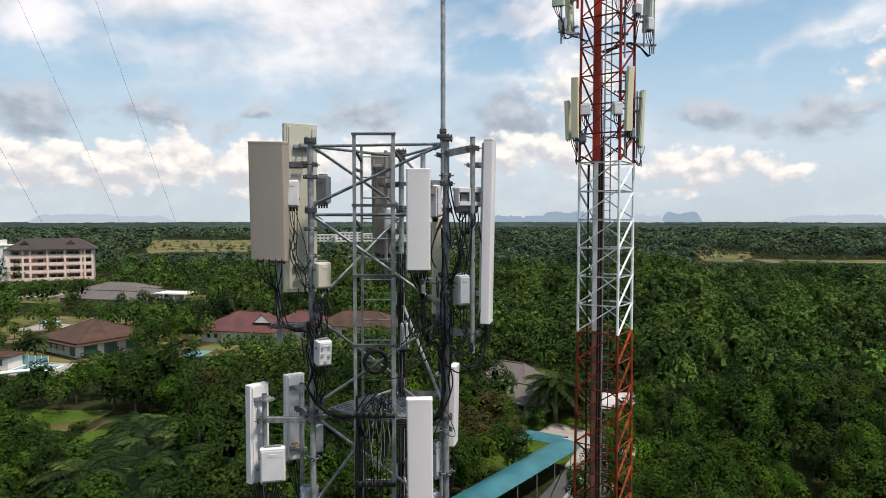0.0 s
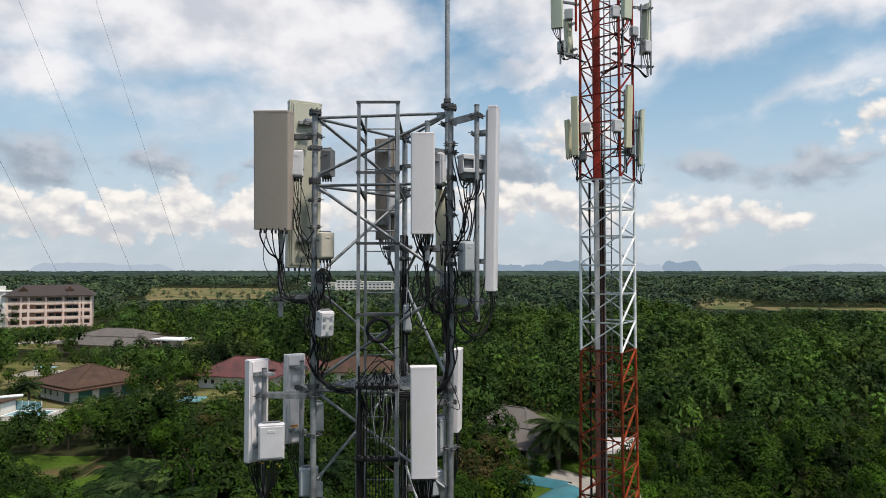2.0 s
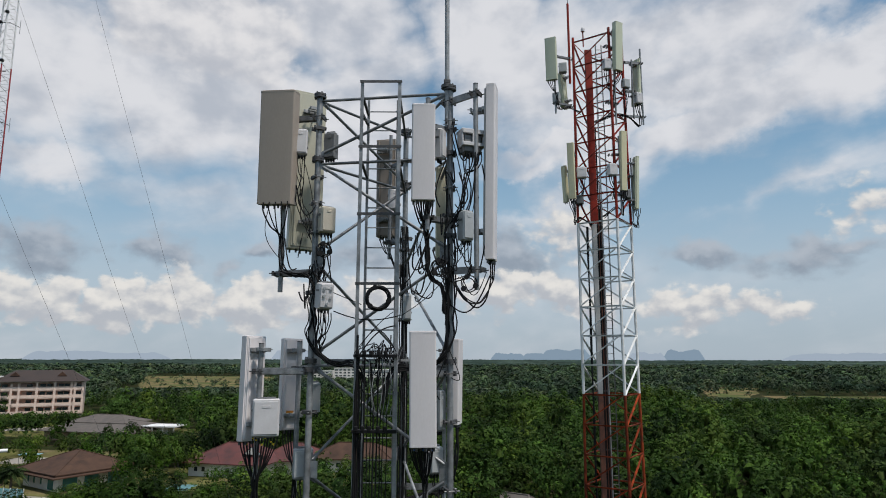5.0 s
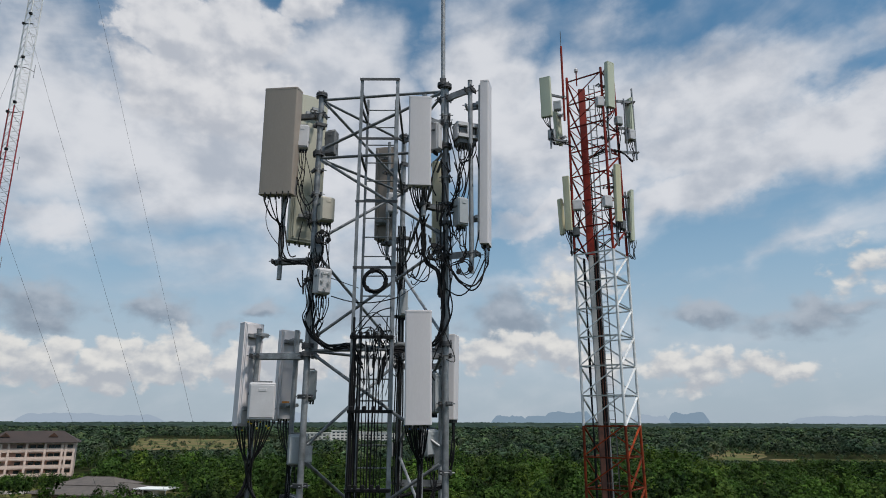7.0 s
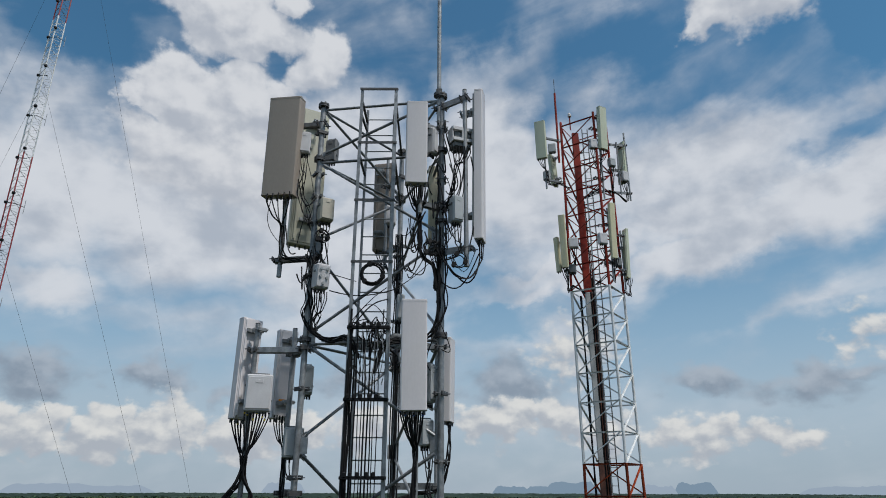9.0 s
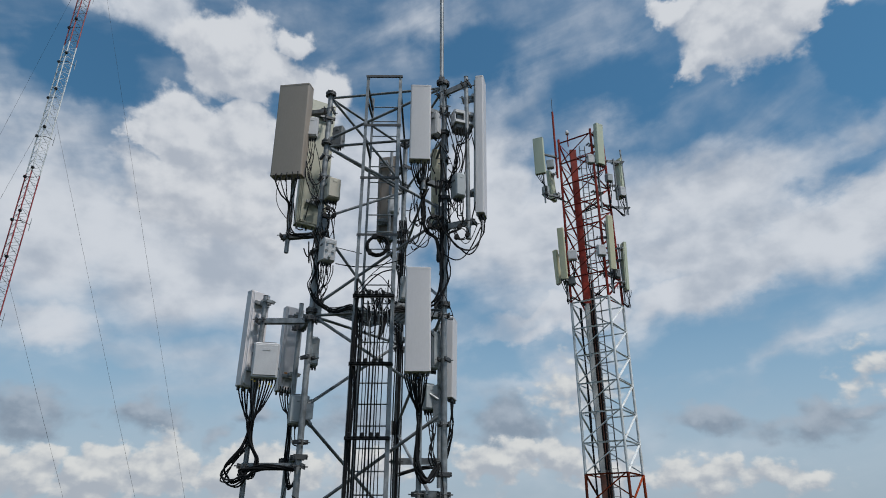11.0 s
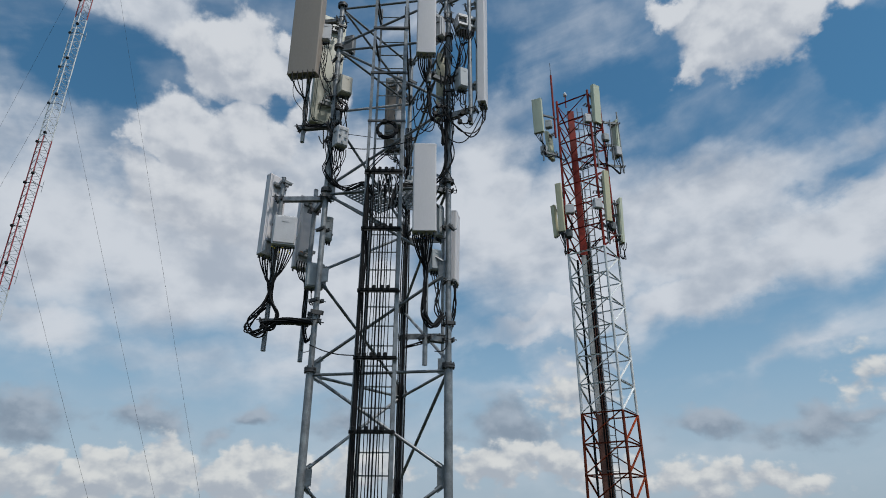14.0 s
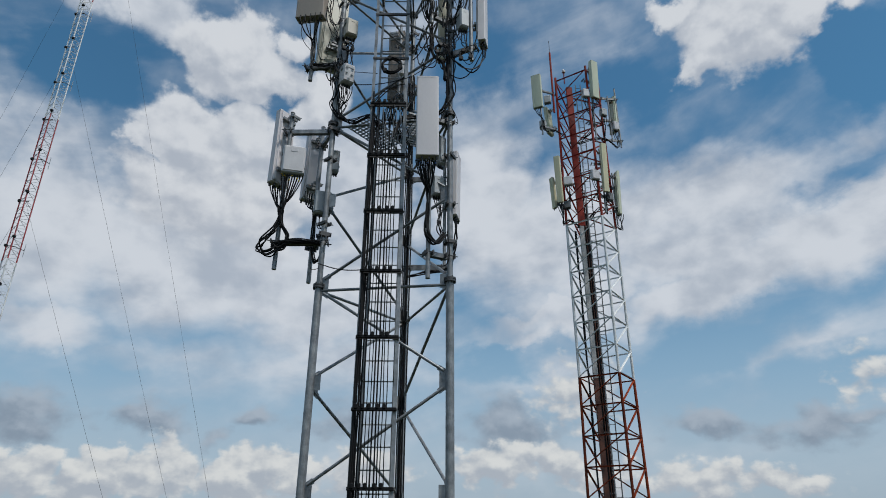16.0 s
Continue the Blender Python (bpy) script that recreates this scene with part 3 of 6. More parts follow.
# ---- foliage ----
def crown_arrays(rng, leaves, radius, height, leaf, lobes=7, flat=0.75, tuft=12, inner_per=2):
    """Points of the leaves of a crown, three each, and the way that they face: tufts of leaves on the outside of several swelling lobes. Base of the crown at z = 0."""
    cs = []
    for k in range(lobes):
        a = 2 * np.pi * (k / max(1, lobes - 1)) + rng.uniform(-0.5, 0.5)
        rr = 0.0 if k == 0 else radius * rng.uniform(0.38, 0.70)
        cs.append((rr * np.cos(a), rr * np.sin(a), height * (0.66 if k == 0 else rng.uniform(0.12, 0.62)), radius * rng.uniform(0.36, 0.56) * (1.05 if k == 0 else 1) * (1 if lobes < 12 else 0.82)))
    cs = np.array(cs)
    sc = np.array([1, 1, flat * height / radius * 0.75])
    want = max(6, leaves // tuft)
    out_p, out_n, got = [], [], 0
    while got < want:
        m = want * 3
        k = rng.integers(0, lobes, m)
        d = rng.normal(size=(m, 3))
        d /= np.linalg.norm(d, axis=1)[:, None]
        d[:, 2] = np.where(d[:, 2] < -0.3, -d[:, 2], d[:, 2])
        p = cs[k, :3] + d * cs[k, 3:4] * sc * (1 + rng.normal(0, 0.09, m))[:, None]
        inside = np.zeros(m, bool)
        for j in range(lobes):
            q = (p - cs[j, :3]) / (cs[j, 3] * sc)
            inside |= (np.linalg.norm(q, axis=1) < 0.82) & (k != j)
        ok = ~inside & (p[:, 2] > 0)
        out_p.append(p[ok])
        out_n.append(d[ok])
        got += ok.sum()
    cp, cn = np.concatenate(out_p)[:want], np.concatenate(out_n)[:want]
    # each tuft is a small dome of leaves that looks outwards
    size = radius * np.sqrt(2.6 / want) * 1.15
    idx = np.repeat(np.arange(want), tuft)
    d = rng.normal(size=(len(idx), 3)) * 0.75 + cn[idx] * 1.0 + np.array([0, 0, 0.35])
    d /= np.linalg.norm(d, axis=1)[:, None]
    rad = size * rng.uniform(0.55, 1.05, (len(idx), 1))
    p = cp[idx] + d * rad * np.array([1, 1, 0.75])
    nrm = d * 0.5 + cn[idx] * 0.9 + rng.normal(0, 0.2, d.shape) + np.array([0, 0, 0.1])
    nrm /= np.linalg.norm(nrm, axis=1)[:, None]
    u = np.cross(nrm, rng.normal(size=nrm.shape))
    u /= np.linalg.norm(u, axis=1)[:, None]
    v = np.cross(nrm, u)
    s = leaf * rng.uniform(0.6, 1.35, (len(p), 1))
    verts = np.stack([p - u * s * 0.8 + v * s * 0.62, p - u * s * 0.8 - v * s * 0.62, p + u * s - nrm * s * 0.25], 1).reshape(-1, 3)
    face = cn[idx] * 0.75 + nrm * 0.55
    face = np.repeat(face / np.linalg.norm(face, axis=1)[:, None], 3, 0)
    # filler cards that close the lobes; shade is put in by downward normals
    inner = np.repeat(np.arange(lobes), inner_per)
    ax = rng.normal(size=(len(inner), 3))
    ax /= np.linalg.norm(ax, axis=1)[:, None]
    ay = np.cross(ax, rng.normal(size=ax.shape))
    ay /= np.linalg.norm(ay, axis=1)[:, None]
    c0, rr = cs[inner, :3], cs[inner, 3:4] * 0.40
    core = np.stack([c0 - ax * rr * sc, c0 - ay * rr * sc, c0 + ax * rr * sc, c0 + ax * rr * sc, c0 + ay * rr * sc, c0 - ax * rr * sc], 1).reshape(-1, 3)
    low = np.tile(np.array([0.0, -0.6, -0.8]), (len(core), 1))
    return np.concatenate([verts, core]), np.concatenate([face, low])


def leaf_mesh(name, verts, mat, k=3, facing=None):
    """One mesh of loose leaves with k points each; facing: a soft normal for each point."""
    n = len(verts) // k
    me = bpy.data.meshes.new(name)
    me.vertices.add(len(verts))
    me.vertices.foreach_set("co", np.asarray(verts, np.float32).ravel())
    me.loops.add(n * k)
    me.loops.foreach_set("vertex_index", np.arange(n * k, dtype=np.int32))
    me.polygons.add(n)
    me.polygons.foreach_set("loop_start", np.arange(0, n * k, k, dtype=np.int32))
    me.polygons.foreach_set("loop_total", np.full(n, k, np.int32))
    me.materials.append(mat)
    me.update(calc_edges=True)
    if facing is not None:
        me.attributes.new("custom_normal", "FLOAT_VECTOR", "POINT").data.foreach_set("vector", np.asarray(facing, np.float32).ravel())
    return me


RNG = np.random.default_rng(5)


def trunk_geo(h, r, spread):
    g = Geo()
    pts = [Vector((0, 0, 0))]
    for k in range(1, 5):
        pts.append(Vector((random.uniform(-.12, .12) * k, random.uniform(-.12, .12) * k, h * 0.54 * k / 4)))
    for k in range(4):
        g.tube(pts[k], pts[k + 1], r * (1 - 0.17 * k), 7, r * (1 - 0.17 * (k + 1)))
    for k in range(6):
        a = k * 1.05 + random.uniform(-.3, .3)
        s = pts[2 + k % 3]
        e = s + Vector((math.cos(a) * spread * 0.36, math.sin(a) * spread * 0.36, h * random.uniform(0.08, 0.16)))
        g.tube(s, e, r * 0.42, 5, r * 0.15)
    return g


TREE_KINDS = []


def tree_kinds():
    """Sample trees: name, label, trunk mesh, crown mesh, height, radius."""
    plans = ((10.0, 3.5, LEAF_A, "broad deep green tree with a dense rounded crown", 0.30, 8),
             (9.0, 2.7, LEAF_B, "bright green tree with a ragged leafy crown", 0.26, 7),
             (11.5, 2.9, LEAF_A, "tall deep green tree with a lumpy crown", 0.27, 9),
             (7.5, 2.3, LEAF_B, "young light green tree with an open crown", 0.24, 6),
             (9.0, 3.1, LEAF_C, "olive tree tinged with brown young leaves", 0.26, 7),
             (10.5, 4.5, LEAF_A, "wide spreading dark green tree", 0.30, 10))
    for h, r, mat, label, leaf, lobes in plans:
        ch = h * 0.86
        crowns = []
        for count, size in ((12000, 0.31), (7000, 0.39)):
            v, facing = crown_arrays(RNG, count, r, ch, leaf * size, lobes * 2, 0.70, 7, 4)
            v[:, 2] += h - ch * 1.02
            crowns.append(leaf_mesh("crown", v, mat, 3, facing))
        TREE_KINDS.append((label, trunk_geo(h, 0.17, r).mesh("trunk", BARK), crowns, h, r))


tree_kinds()


def plant_tree(kind, x, y, s, turn, sz=1.0):
    label, tm, cm, h, r = TREE_KINDS[kind]
    t = thing("tree", label, "tree", None, "trees in front of the towers")
    t.matrix_world = Matrix.LocRotScale((x, y, 0), Euler((0, 0, turn)), (s, s, s * sz))
    for name, me in (("trunk", tm), ("crown", cm[0 if y < 74 else 1])):
        ob = new(name, me)
        ob.parent = t
    return t


def palm_mesh():
    """Fronds of an oil palm: arching ribs with drooping leaflets."""
    g = []
    for k in range(30):
        a = k * 2.399
        lift = 1.25 - 1.5 * (k / 30)
        L = random.uniform(3.0, 3.9)
        d = Vector((math.cos(a), math.sin(a), 0))
        side = Vector((-d.y, d.x, 0))
        prev = None
        n = 13
        for i in range(n + 1):
            t = i / n
            p = d * (L * t * math.cos(lift * (1 - t) * 0.7)) + Vector((0, 0, 0.2 + L * (math.sin(lift) * t - 0.75 * t * t)))
            if prev is not None:
                dirn = (p - prev).normalized()
                w = 0.03 * (1 - t) + 0.008
                g.append((prev - side * w, prev + side * w, p + side * w, p - side * w))
                if i > 2:
                    ll = 0.75 * math.sin(math.pi * min(1, 0.18 + t * 0.8)) + 0.12
                    for s in (-1, 1):
                        for half in (0.0, 0.33, 0.66):
                            b = prev.lerp(p, half)
                            tip = b + side * s * ll * random.uniform(0.75, 1.05) + dirn * ll * 0.55 - Vector((0, 0, ll * random.uniform(0.25, 0.6)))
                            m = b.lerp(tip, 0.5) + Vector((0, 0, 0.06))
                            g.append((b, m - dirn * 0.085, tip, m + dirn * 0.085))
            prev = p
    v = np.array([tuple(p) for q in g for p in q])
    return leaf_mesh("fronds", v, PALM, 4)


PALM_FRONDS = [palm_mesh() for _ in range(2)]
PALM_TRUNK = Geo().tube((0, 0, 0), (0.05, 0.02, 3.0), 0.28, 9, 0.24).tube((0.05, 0.02, 3.0), (0.05, 0.02, 3.6), 0.34, 9, 0.2).mesh("trunk", BARK)


def plant_palm(x, y, s, turn, h=1.0):
    t = thing("palm_tree", "oil palm with long arching green fronds", "palm", None, "oil palms in the garden")
    t.matrix_world = Matrix.LocRotScale((x, y, 0), Euler((0, 0, turn)), (s, s, s))
    tr = new("trunk", PALM_TRUNK)
    tr.parent = t
    tr.scale = (1, 1, h)
    fr = new("fronds", random.choice(PALM_FRONDS))
    fr.parent = t
    fr.location = (0.05, 0.02, 3.4 * h)


def seg_dist(x, y, ax, ay, bx, by):
    t = max(0, min(1, ((x - ax) * (bx - ax) + (y - ay) * (by - ay)) / ((bx - ax) ** 2 + (by - ay) ** 2)))
    return math.hypot(x - ax - t * (bx - ax), y - ay - t * (by - ay))


# clearings: centre, half sizes, greatest tree height in them
CLEAR = ((-83, 150, 12.5, 12, 0), (-112, 176, 18, 8, 0), (-47, 166, 18, 10, 0), (-22, 169, 13, 8, 0), (-114, 233, 21, 14, 0), (-187, 312, 32, 14, 0),
         (-84, 131, 11, 8, 0), (13.4, 106, 8, 11, 0), (-43, 93, 5, 4, 0), (-59, 97, 6, 3, 0), (26.4, 97, 4.5, 4, 0), (6, 23, 6, 6, 0), (-20, 27, 4, 4, 0),
         (-145, 262, 24, 6, 0), (230, 535, 35, 95, 0), (285, 466, 58, 24, 0), (140, 315, 20, 15, 0))
# places kept in the camera's view by low trees: x, y, half width, height of what is seen
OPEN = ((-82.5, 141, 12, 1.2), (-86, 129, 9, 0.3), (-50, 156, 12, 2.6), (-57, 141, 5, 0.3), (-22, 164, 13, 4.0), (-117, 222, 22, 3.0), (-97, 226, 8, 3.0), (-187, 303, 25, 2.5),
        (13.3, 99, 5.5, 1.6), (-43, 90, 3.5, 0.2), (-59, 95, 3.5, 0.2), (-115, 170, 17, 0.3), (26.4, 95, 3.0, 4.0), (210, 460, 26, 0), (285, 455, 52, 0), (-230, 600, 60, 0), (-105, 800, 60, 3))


def room(x, y):
    """The greatest height of a tree at this place, cut along the camera's sight lines; 0 for none."""
    for cx, cy, rx, ry, h in CLEAR:
        if ((x - cx) / rx) ** 2 + ((y - cy) / ry) ** 2 < 1:
            return 0
    if seg_dist(x, y, -1, 51, 17, 77) < 6.0 or seg_dist(x, y, 8, 58, 20, 88) < 4.2 or seg_dist(x, y, 10, 84, 18, 80) < 3 or seg_dist(x, y, 5, 46, 10, 60) < 5:
        return 0
    if -400 < x < -150 and 560 < y < 950 and x < -150 - (y - 560) * 0.05 and x > -260 - (y - 560) * 0.44:
        return 0
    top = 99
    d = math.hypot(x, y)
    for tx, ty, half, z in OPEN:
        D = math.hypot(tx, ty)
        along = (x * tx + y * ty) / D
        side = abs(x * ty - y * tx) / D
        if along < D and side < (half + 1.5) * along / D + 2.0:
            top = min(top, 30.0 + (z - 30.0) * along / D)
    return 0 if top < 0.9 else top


def forest():
    rnd = random.Random(3)
    mid_v, far_v, mid_n, far_n, mid_f, far_f = [], [], [], [], [], []
    mids = []
    outer = []
    for j, (h, r, leaf, lobes) in enumerate(((10, 3.1, 0.36, 7), (9, 2.7, 0.34, 6), (11.5, 3.2, 0.36, 7), (10, 3.6, 0.38, 8))):
        v, facing = crown_arrays(RNG, 1050, r, h * 0.80, leaf * 0.62, lobes + 4, 0.75, 6, 2)
        v[:, 2] += h * 0.27
        mids.append((v, facing, h))
        v, facing = crown_arrays(RNG, 560, r, h * 0.80, leaf * 0.78, lobes, 0.75, 5, 2)
        v[:, 2] += h * 0.27
        outer.append((v, facing, h))
    fars, hazy = [], []
    for j in range(4):
        v, facing = crown_arrays(RNG, 120, 3.7, 6.5, 0.72, 6, 0.75, 4, 1)
        v[:, 2] += 2.5
        fars.append((v, facing, 9.0))
        v, facing = crown_arrays(RNG, 54, 4.2, 6.0, 1.05, 5, 0.75, 3, 1)
        v[:, 2] += 2.5
        hazy.append((v, facing, 9.0))
    y = 44.0
    while y < 1500:
        step = 5.3 if y < 97 else 5.8 if y < 200 else 6.4 if y < 330 else 8.2 if y < 700 else 12.0
        half = y * 0.73 + 7
        x = -half
        while x < half:
            px, py = x + rnd.uniform(-.45, .45) * step, y + rnd.uniform(-.45, .45) * step
            x += step
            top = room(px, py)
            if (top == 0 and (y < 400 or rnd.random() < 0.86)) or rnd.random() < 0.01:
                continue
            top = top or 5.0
            clump = noise.noise((px * 0.02, py * 0.02, 1.7))
            turn = rnd.uniform(0, 6.28)
            if y < 97:
                k = rnd.choice((0, 1, 2, 3, 1, 2, 3, 1) if clump < 0.3 else (4, 1, 0, 4))
                if px < -9:
                    k = rnd.choice((0, 2, 5, 0, 2, 5, 1))
                h = TREE_KINDS[k][3]
                s = rnd.uniform(0.72, 1.25) * (1 + 0.25 * clump)
                sz = rnd.uniform(0.88, 1.15)
                # trees shrunk and flattened to stay under the camera's sight lines
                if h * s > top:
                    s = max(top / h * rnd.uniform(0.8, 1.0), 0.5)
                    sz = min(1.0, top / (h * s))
                if -46 < px < -11 and 54 < py < 84 and rnd.random() < 0.42:
                    plant_palm(px, py, rnd.uniform(1.1, 1.5), turn, rnd.uniform(0.7, 1.25))
                else:
                    plant_tree(k, px, py, s, turn, sz)
            else:
                v, facing, h = rnd.choice(mids if y < 200 else outer if y < 330 else fars if y < 700 else hazy)
                s = rnd.uniform(0.6, 1.3) * (1 + 0.45 * noise.noise((px * 0.035, py * 0.035, 4.2))) * (1.0 if y < 700 else 1.45)
                flat = 1.0
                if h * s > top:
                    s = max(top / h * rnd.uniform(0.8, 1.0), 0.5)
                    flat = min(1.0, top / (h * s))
                c, sn = math.cos(turn) * s, math.sin(turn) * s
                zs = (s if y < 700 else s * 0.72) * flat
                w = np.stack([v[:, 0] * c - v[:, 1] * sn + px, v[:, 0] * sn + v[:, 1] * c + py, v[:, 2] * zs], 1)
                (mid_v if y < 330 else far_v).append(w)
                (mid_n if y < 330 else far_n).append(np.full(len(w), rnd.random(), np.float32))
                (mid_f if y < 330 else far_f).append(np.stack([(facing[:, 0] * c - facing[:, 1] * sn) / s, (facing[:, 0] * sn + facing[:, 1] * c) / s, facing[:, 2]], 1))
        y += step
    for name, vv, nn, ff, mat, label in (("woods", mid_v, mid_n, mid_f, LEAF_W, "dense deep green broadleaf woods with uneven crowns"), ("far_woods", far_v, far_n, far_f, WOODS, "far woods reaching to the horizon, green dulled and blued as haze")):
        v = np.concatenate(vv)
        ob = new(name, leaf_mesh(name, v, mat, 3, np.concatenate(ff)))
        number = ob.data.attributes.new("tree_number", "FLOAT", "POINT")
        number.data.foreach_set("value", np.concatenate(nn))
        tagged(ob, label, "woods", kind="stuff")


forest()
# single trees of the garden: kind, place, height
for kk, px, py, hh in ((0, -53, 102, 11), (5, -47, 101.5, 12.3), (0, -50, 108, 11.5), (2, -43.5, 104, 11.5), (0, -47, 111, 11), (3, -41.5, 96.5, 8), (4, -36.5, 97, 9), (1, -35, 102, 10.8), (1, -61.5, 106, 8), (0, -66, 104, 9),
                       (0, -48.5, 73, 9.3), (0, -44, 68, 9), (5, -54, 76, 9.5), (2, -39.5, 111, 9.5), (0, -57, 112, 9.5), (1, -64, 112, 7.5), (2, -32, 108, 10.5), (0, 8.0, 97, 10.5), (4, 3.2, 76, 10), (4, 5.2, 84, 9.4), (1, 0.5, 69, 9.5), (0, 4.5, 91, 8.5), (1, 8.5, 91.5, 7), (0, 7.2, 86.5, 6), (3, -104, 168, 7), (1, -119, 171, 6.5), (0, -128, 168, 8), (3, -110, 163, 5), (2, -92, 141, 6.5), (1, -97, 158, 7), (3, 14.5, 65, 6.5), (1, 17.5, 70, 7.2), (3, 20, 75.5, 6.5), (1, 22.5, 81, 7), (0, 25.5, 87, 7.5), (1, 30, 92, 8), (0, -132, 178, 8), (4, 9.4, 82.5, 6.2), (3, 10.2, 96.5, 4.2), (1, 17.6, 99, 4.6), (0, 8.6, 101, 6.2), (2, 20.2, 106, 7.5), (0, 20.8, 100, 6), (3, 13.5, 94.5, 3.4), (1, 20.5, 60, 8.5), (5, 24.5, 66, 8.5), (0, 25, 74, 8), (2, 29.5, 70, 9.5), (1, 30.5, 79, 9), (1, 27.5, 62, 9), (5, 36, 77, 9.5), (0, 33, 86, 8.5), (1, -70, 146, 7.5), (0, -66, 153, 8), (2, -97, 148, 7), (0, -62, 160, 6.5), (2, -72, 160, 9), (0, -78, 166, 9), (1, -90, 168, 8), (0, -68, 170, 10), (2, -75, 176, 10), (1, -84, 178, 9), (1, -125, 214, 7), (2, -108, 214, 8), (0, -100, 212, 8.5), (4, -93, 205, 8), (1, -150, 245, 7), (2, -137, 246, 8), (3, -158, 252, 6)):
    plant_tree(kk, px, py, hh / TREE_KINDS[kk][3], px * 2.1)
for px, py, ps, ph in ((17.2, 96.5, 1.45, 1.15), (-42, 85, 1.2, 0.4), (-40, 70, 1.4, 0.5), (-27, 78, 1.4, 0.5), (-33, 68, 1.4, 0.5), (21.5, 102, 1.2, 1.0), (-90, 140, 0.9, 1.3), (-97, 128, 0.8, 1.2), (-30, 74, 1.4, 0.6), (-24, 69, 1.35, 0.7), (-38, 79, 1.3, 0.5), (-19, 75, 1.3, 0.6), (-27.5, 66, 1.35, 0.5), (-31, 62, 1.4, 0.45), (-36, 64, 1.3, 0.5), (-22, 63, 1.3, 0.55), (-34.5, 74, 1.3, 0.6), (-23, 81, 1.3, 0.5), (-29, 84, 1.2, 0.5), (-99, 138, 0.8, 1.6), (-105, 143, 0.8, 1.4)):
    plant_palm(px, py, ps, px * 1.3, ph * (1.7 if py < 90 and px < 0 else 1.0))


def horizon_woods():
    """Tree tops that run together towards the horizon."""
    vs, fs = [], []
    n, ys = 420, [1400 * 1.045 ** k for k in range(28)]
    for y in ys:
        for i in range(n + 1):
            x = (i / n * 2 - 1) * y * 0.82
            z = 8 + 3.5 * noise.noise((x * 0.02, y * 0.004, 0)) + 3.0 * noise.noise((x * 0.09, y * 0.02, 5)) + 2.6 * noise.noise((x * 0.31, y * 0.05, 7)) + 2.5 * max(0, noise.noise((x * 0.05, y * 0.01, 9)))
            vs.append((x, y, z))
    for j in range(len(ys) - 1):
        o = j * (n + 1)
        fs += [(o + i, o + i + 1, o + n + 2 + i, o + n + 1 + i) for i in range(n)]
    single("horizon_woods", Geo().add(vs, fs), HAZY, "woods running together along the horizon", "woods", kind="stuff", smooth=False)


horizon_woods()


# ---- houses ----
def hip_roof(w, d, z, h, over, ridge, tiers=1):
    """A hipped roof over w x d with eaves at z; ridge: its length."""
    g = Geo()
    x, y = w / 2 + over, d / 2 + over
    vs = [(-x, -y, z), (x, -y, z), (x, y, z), (-x, y, z), (-ridge / 2, 0, z + h), (ridge / 2, 0, z + h)]
    vs += [(a, b, c - 0.22) for a, b, c in vs[:4]]
    g.add(vs, [(0, 1, 5, 4), (1, 2, 5), (2, 3, 4, 5), (3, 0, 4), (0, 6, 7, 1), (1, 7, 8, 2), (2, 8, 9, 3), (3, 9, 6, 0), (9, 8, 7, 6)])
    return g


def window(parent, c, w, h, turn=0, glass=None):
    m = pose(*c, 0, 0, turn)
    g = Geo()
    for s in (-1, 1):
        g.box((s * w / 2, 0, 0), (0.10, 0.14, h + 0.1), 0, m).box((0, 0, s * h / 2), (w, 0.14, 0.10), 0, m)
    f = part("window", g, WALL_WHITE, parent, "", False)
    part("pane", Geo().box((0, 0.02, 0), (w, 0.05, h), 0, m), glass or GLASS, f, "", False)


def house(label, c, w, d, turn, wall_h, roof_h, over, ridge, roof, wall, wins=(), skirt=0.0, glass=None):
    t = thing("house", label, "house", pose(*c, 0, 0, turn), "houses among the trees")
    part("wall", Geo().box((0, 0, wall_h / 2), (w, d, wall_h)), wall, t, "", False)
    part("roof", hip_roof(w, d, wall_h + skirt, roof_h, over, ridge), roof, t, "", False)
    if skirt:
        part("lower_roof", hip_roof(w + 1.4, d + 1.4, wall_h - 0.15, 1.6, over, ridge + 1.4), roof, t, "", False)
    g = Geo().bar((-ridge / 2 - 0.1, 0, wall_h + skirt + roof_h + 0.04), (ridge / 2 + 0.1, 0, wall_h + skirt + roof_h + 0.04), 0.3, 0.16)
    for sx in (-1, 1):
        for sy in (-1, 1):
            g.bar((sx * ridge / 2, 0, wall_h + skirt + roof_h + 0.03), (sx * (w / 2 + over), sy * (d / 2 + over), wall_h + skirt + 0.03), 0.26, 0.14)
    part("ridge", g, roof, t, "", False)
    for side, along, z, ww, hh in wins:
        if side == "front":
            window(t, (along, -d / 2, z), ww, hh, 0, glass)
        elif side == "left":
            window(t, (-w / 2, along, z), ww, hh, -90, glass)
        elif side == "right":
            window(t, (w / 2, along, z), ww, hh, 90, glass)
    return t


house("white house with a two-tier brown hipped roof beside a pool", (-82.5, 151, 0), 14.5, 15.5, -33, 3.3, 3.6, 1.3, 1.2, ROOF_BROWN, WALL_WHITE,
      tuple(("front", x, 1.7, 1.0, 1.5) for x in (-5, -2.5, 0.5)) + (("front", 4.5, 1.5, 2.6, 2.6),) + tuple(("right", y, 1.5, 3.2, 2.6) for y in (-5.2, -0.6, 4.6)), 0.38, GLASS_TEAL)
house("white house with a red tiled hipped roof", (-50, 164, 0), 19, 13, -14, 3.3, 3.9, 1.3, 6, ROOF_RED, WALL_WHITE,
      tuple(("front", x, 1.7, 1.0, 1.1) for x in (-7.5, -5.5, -2, 1, 5)))
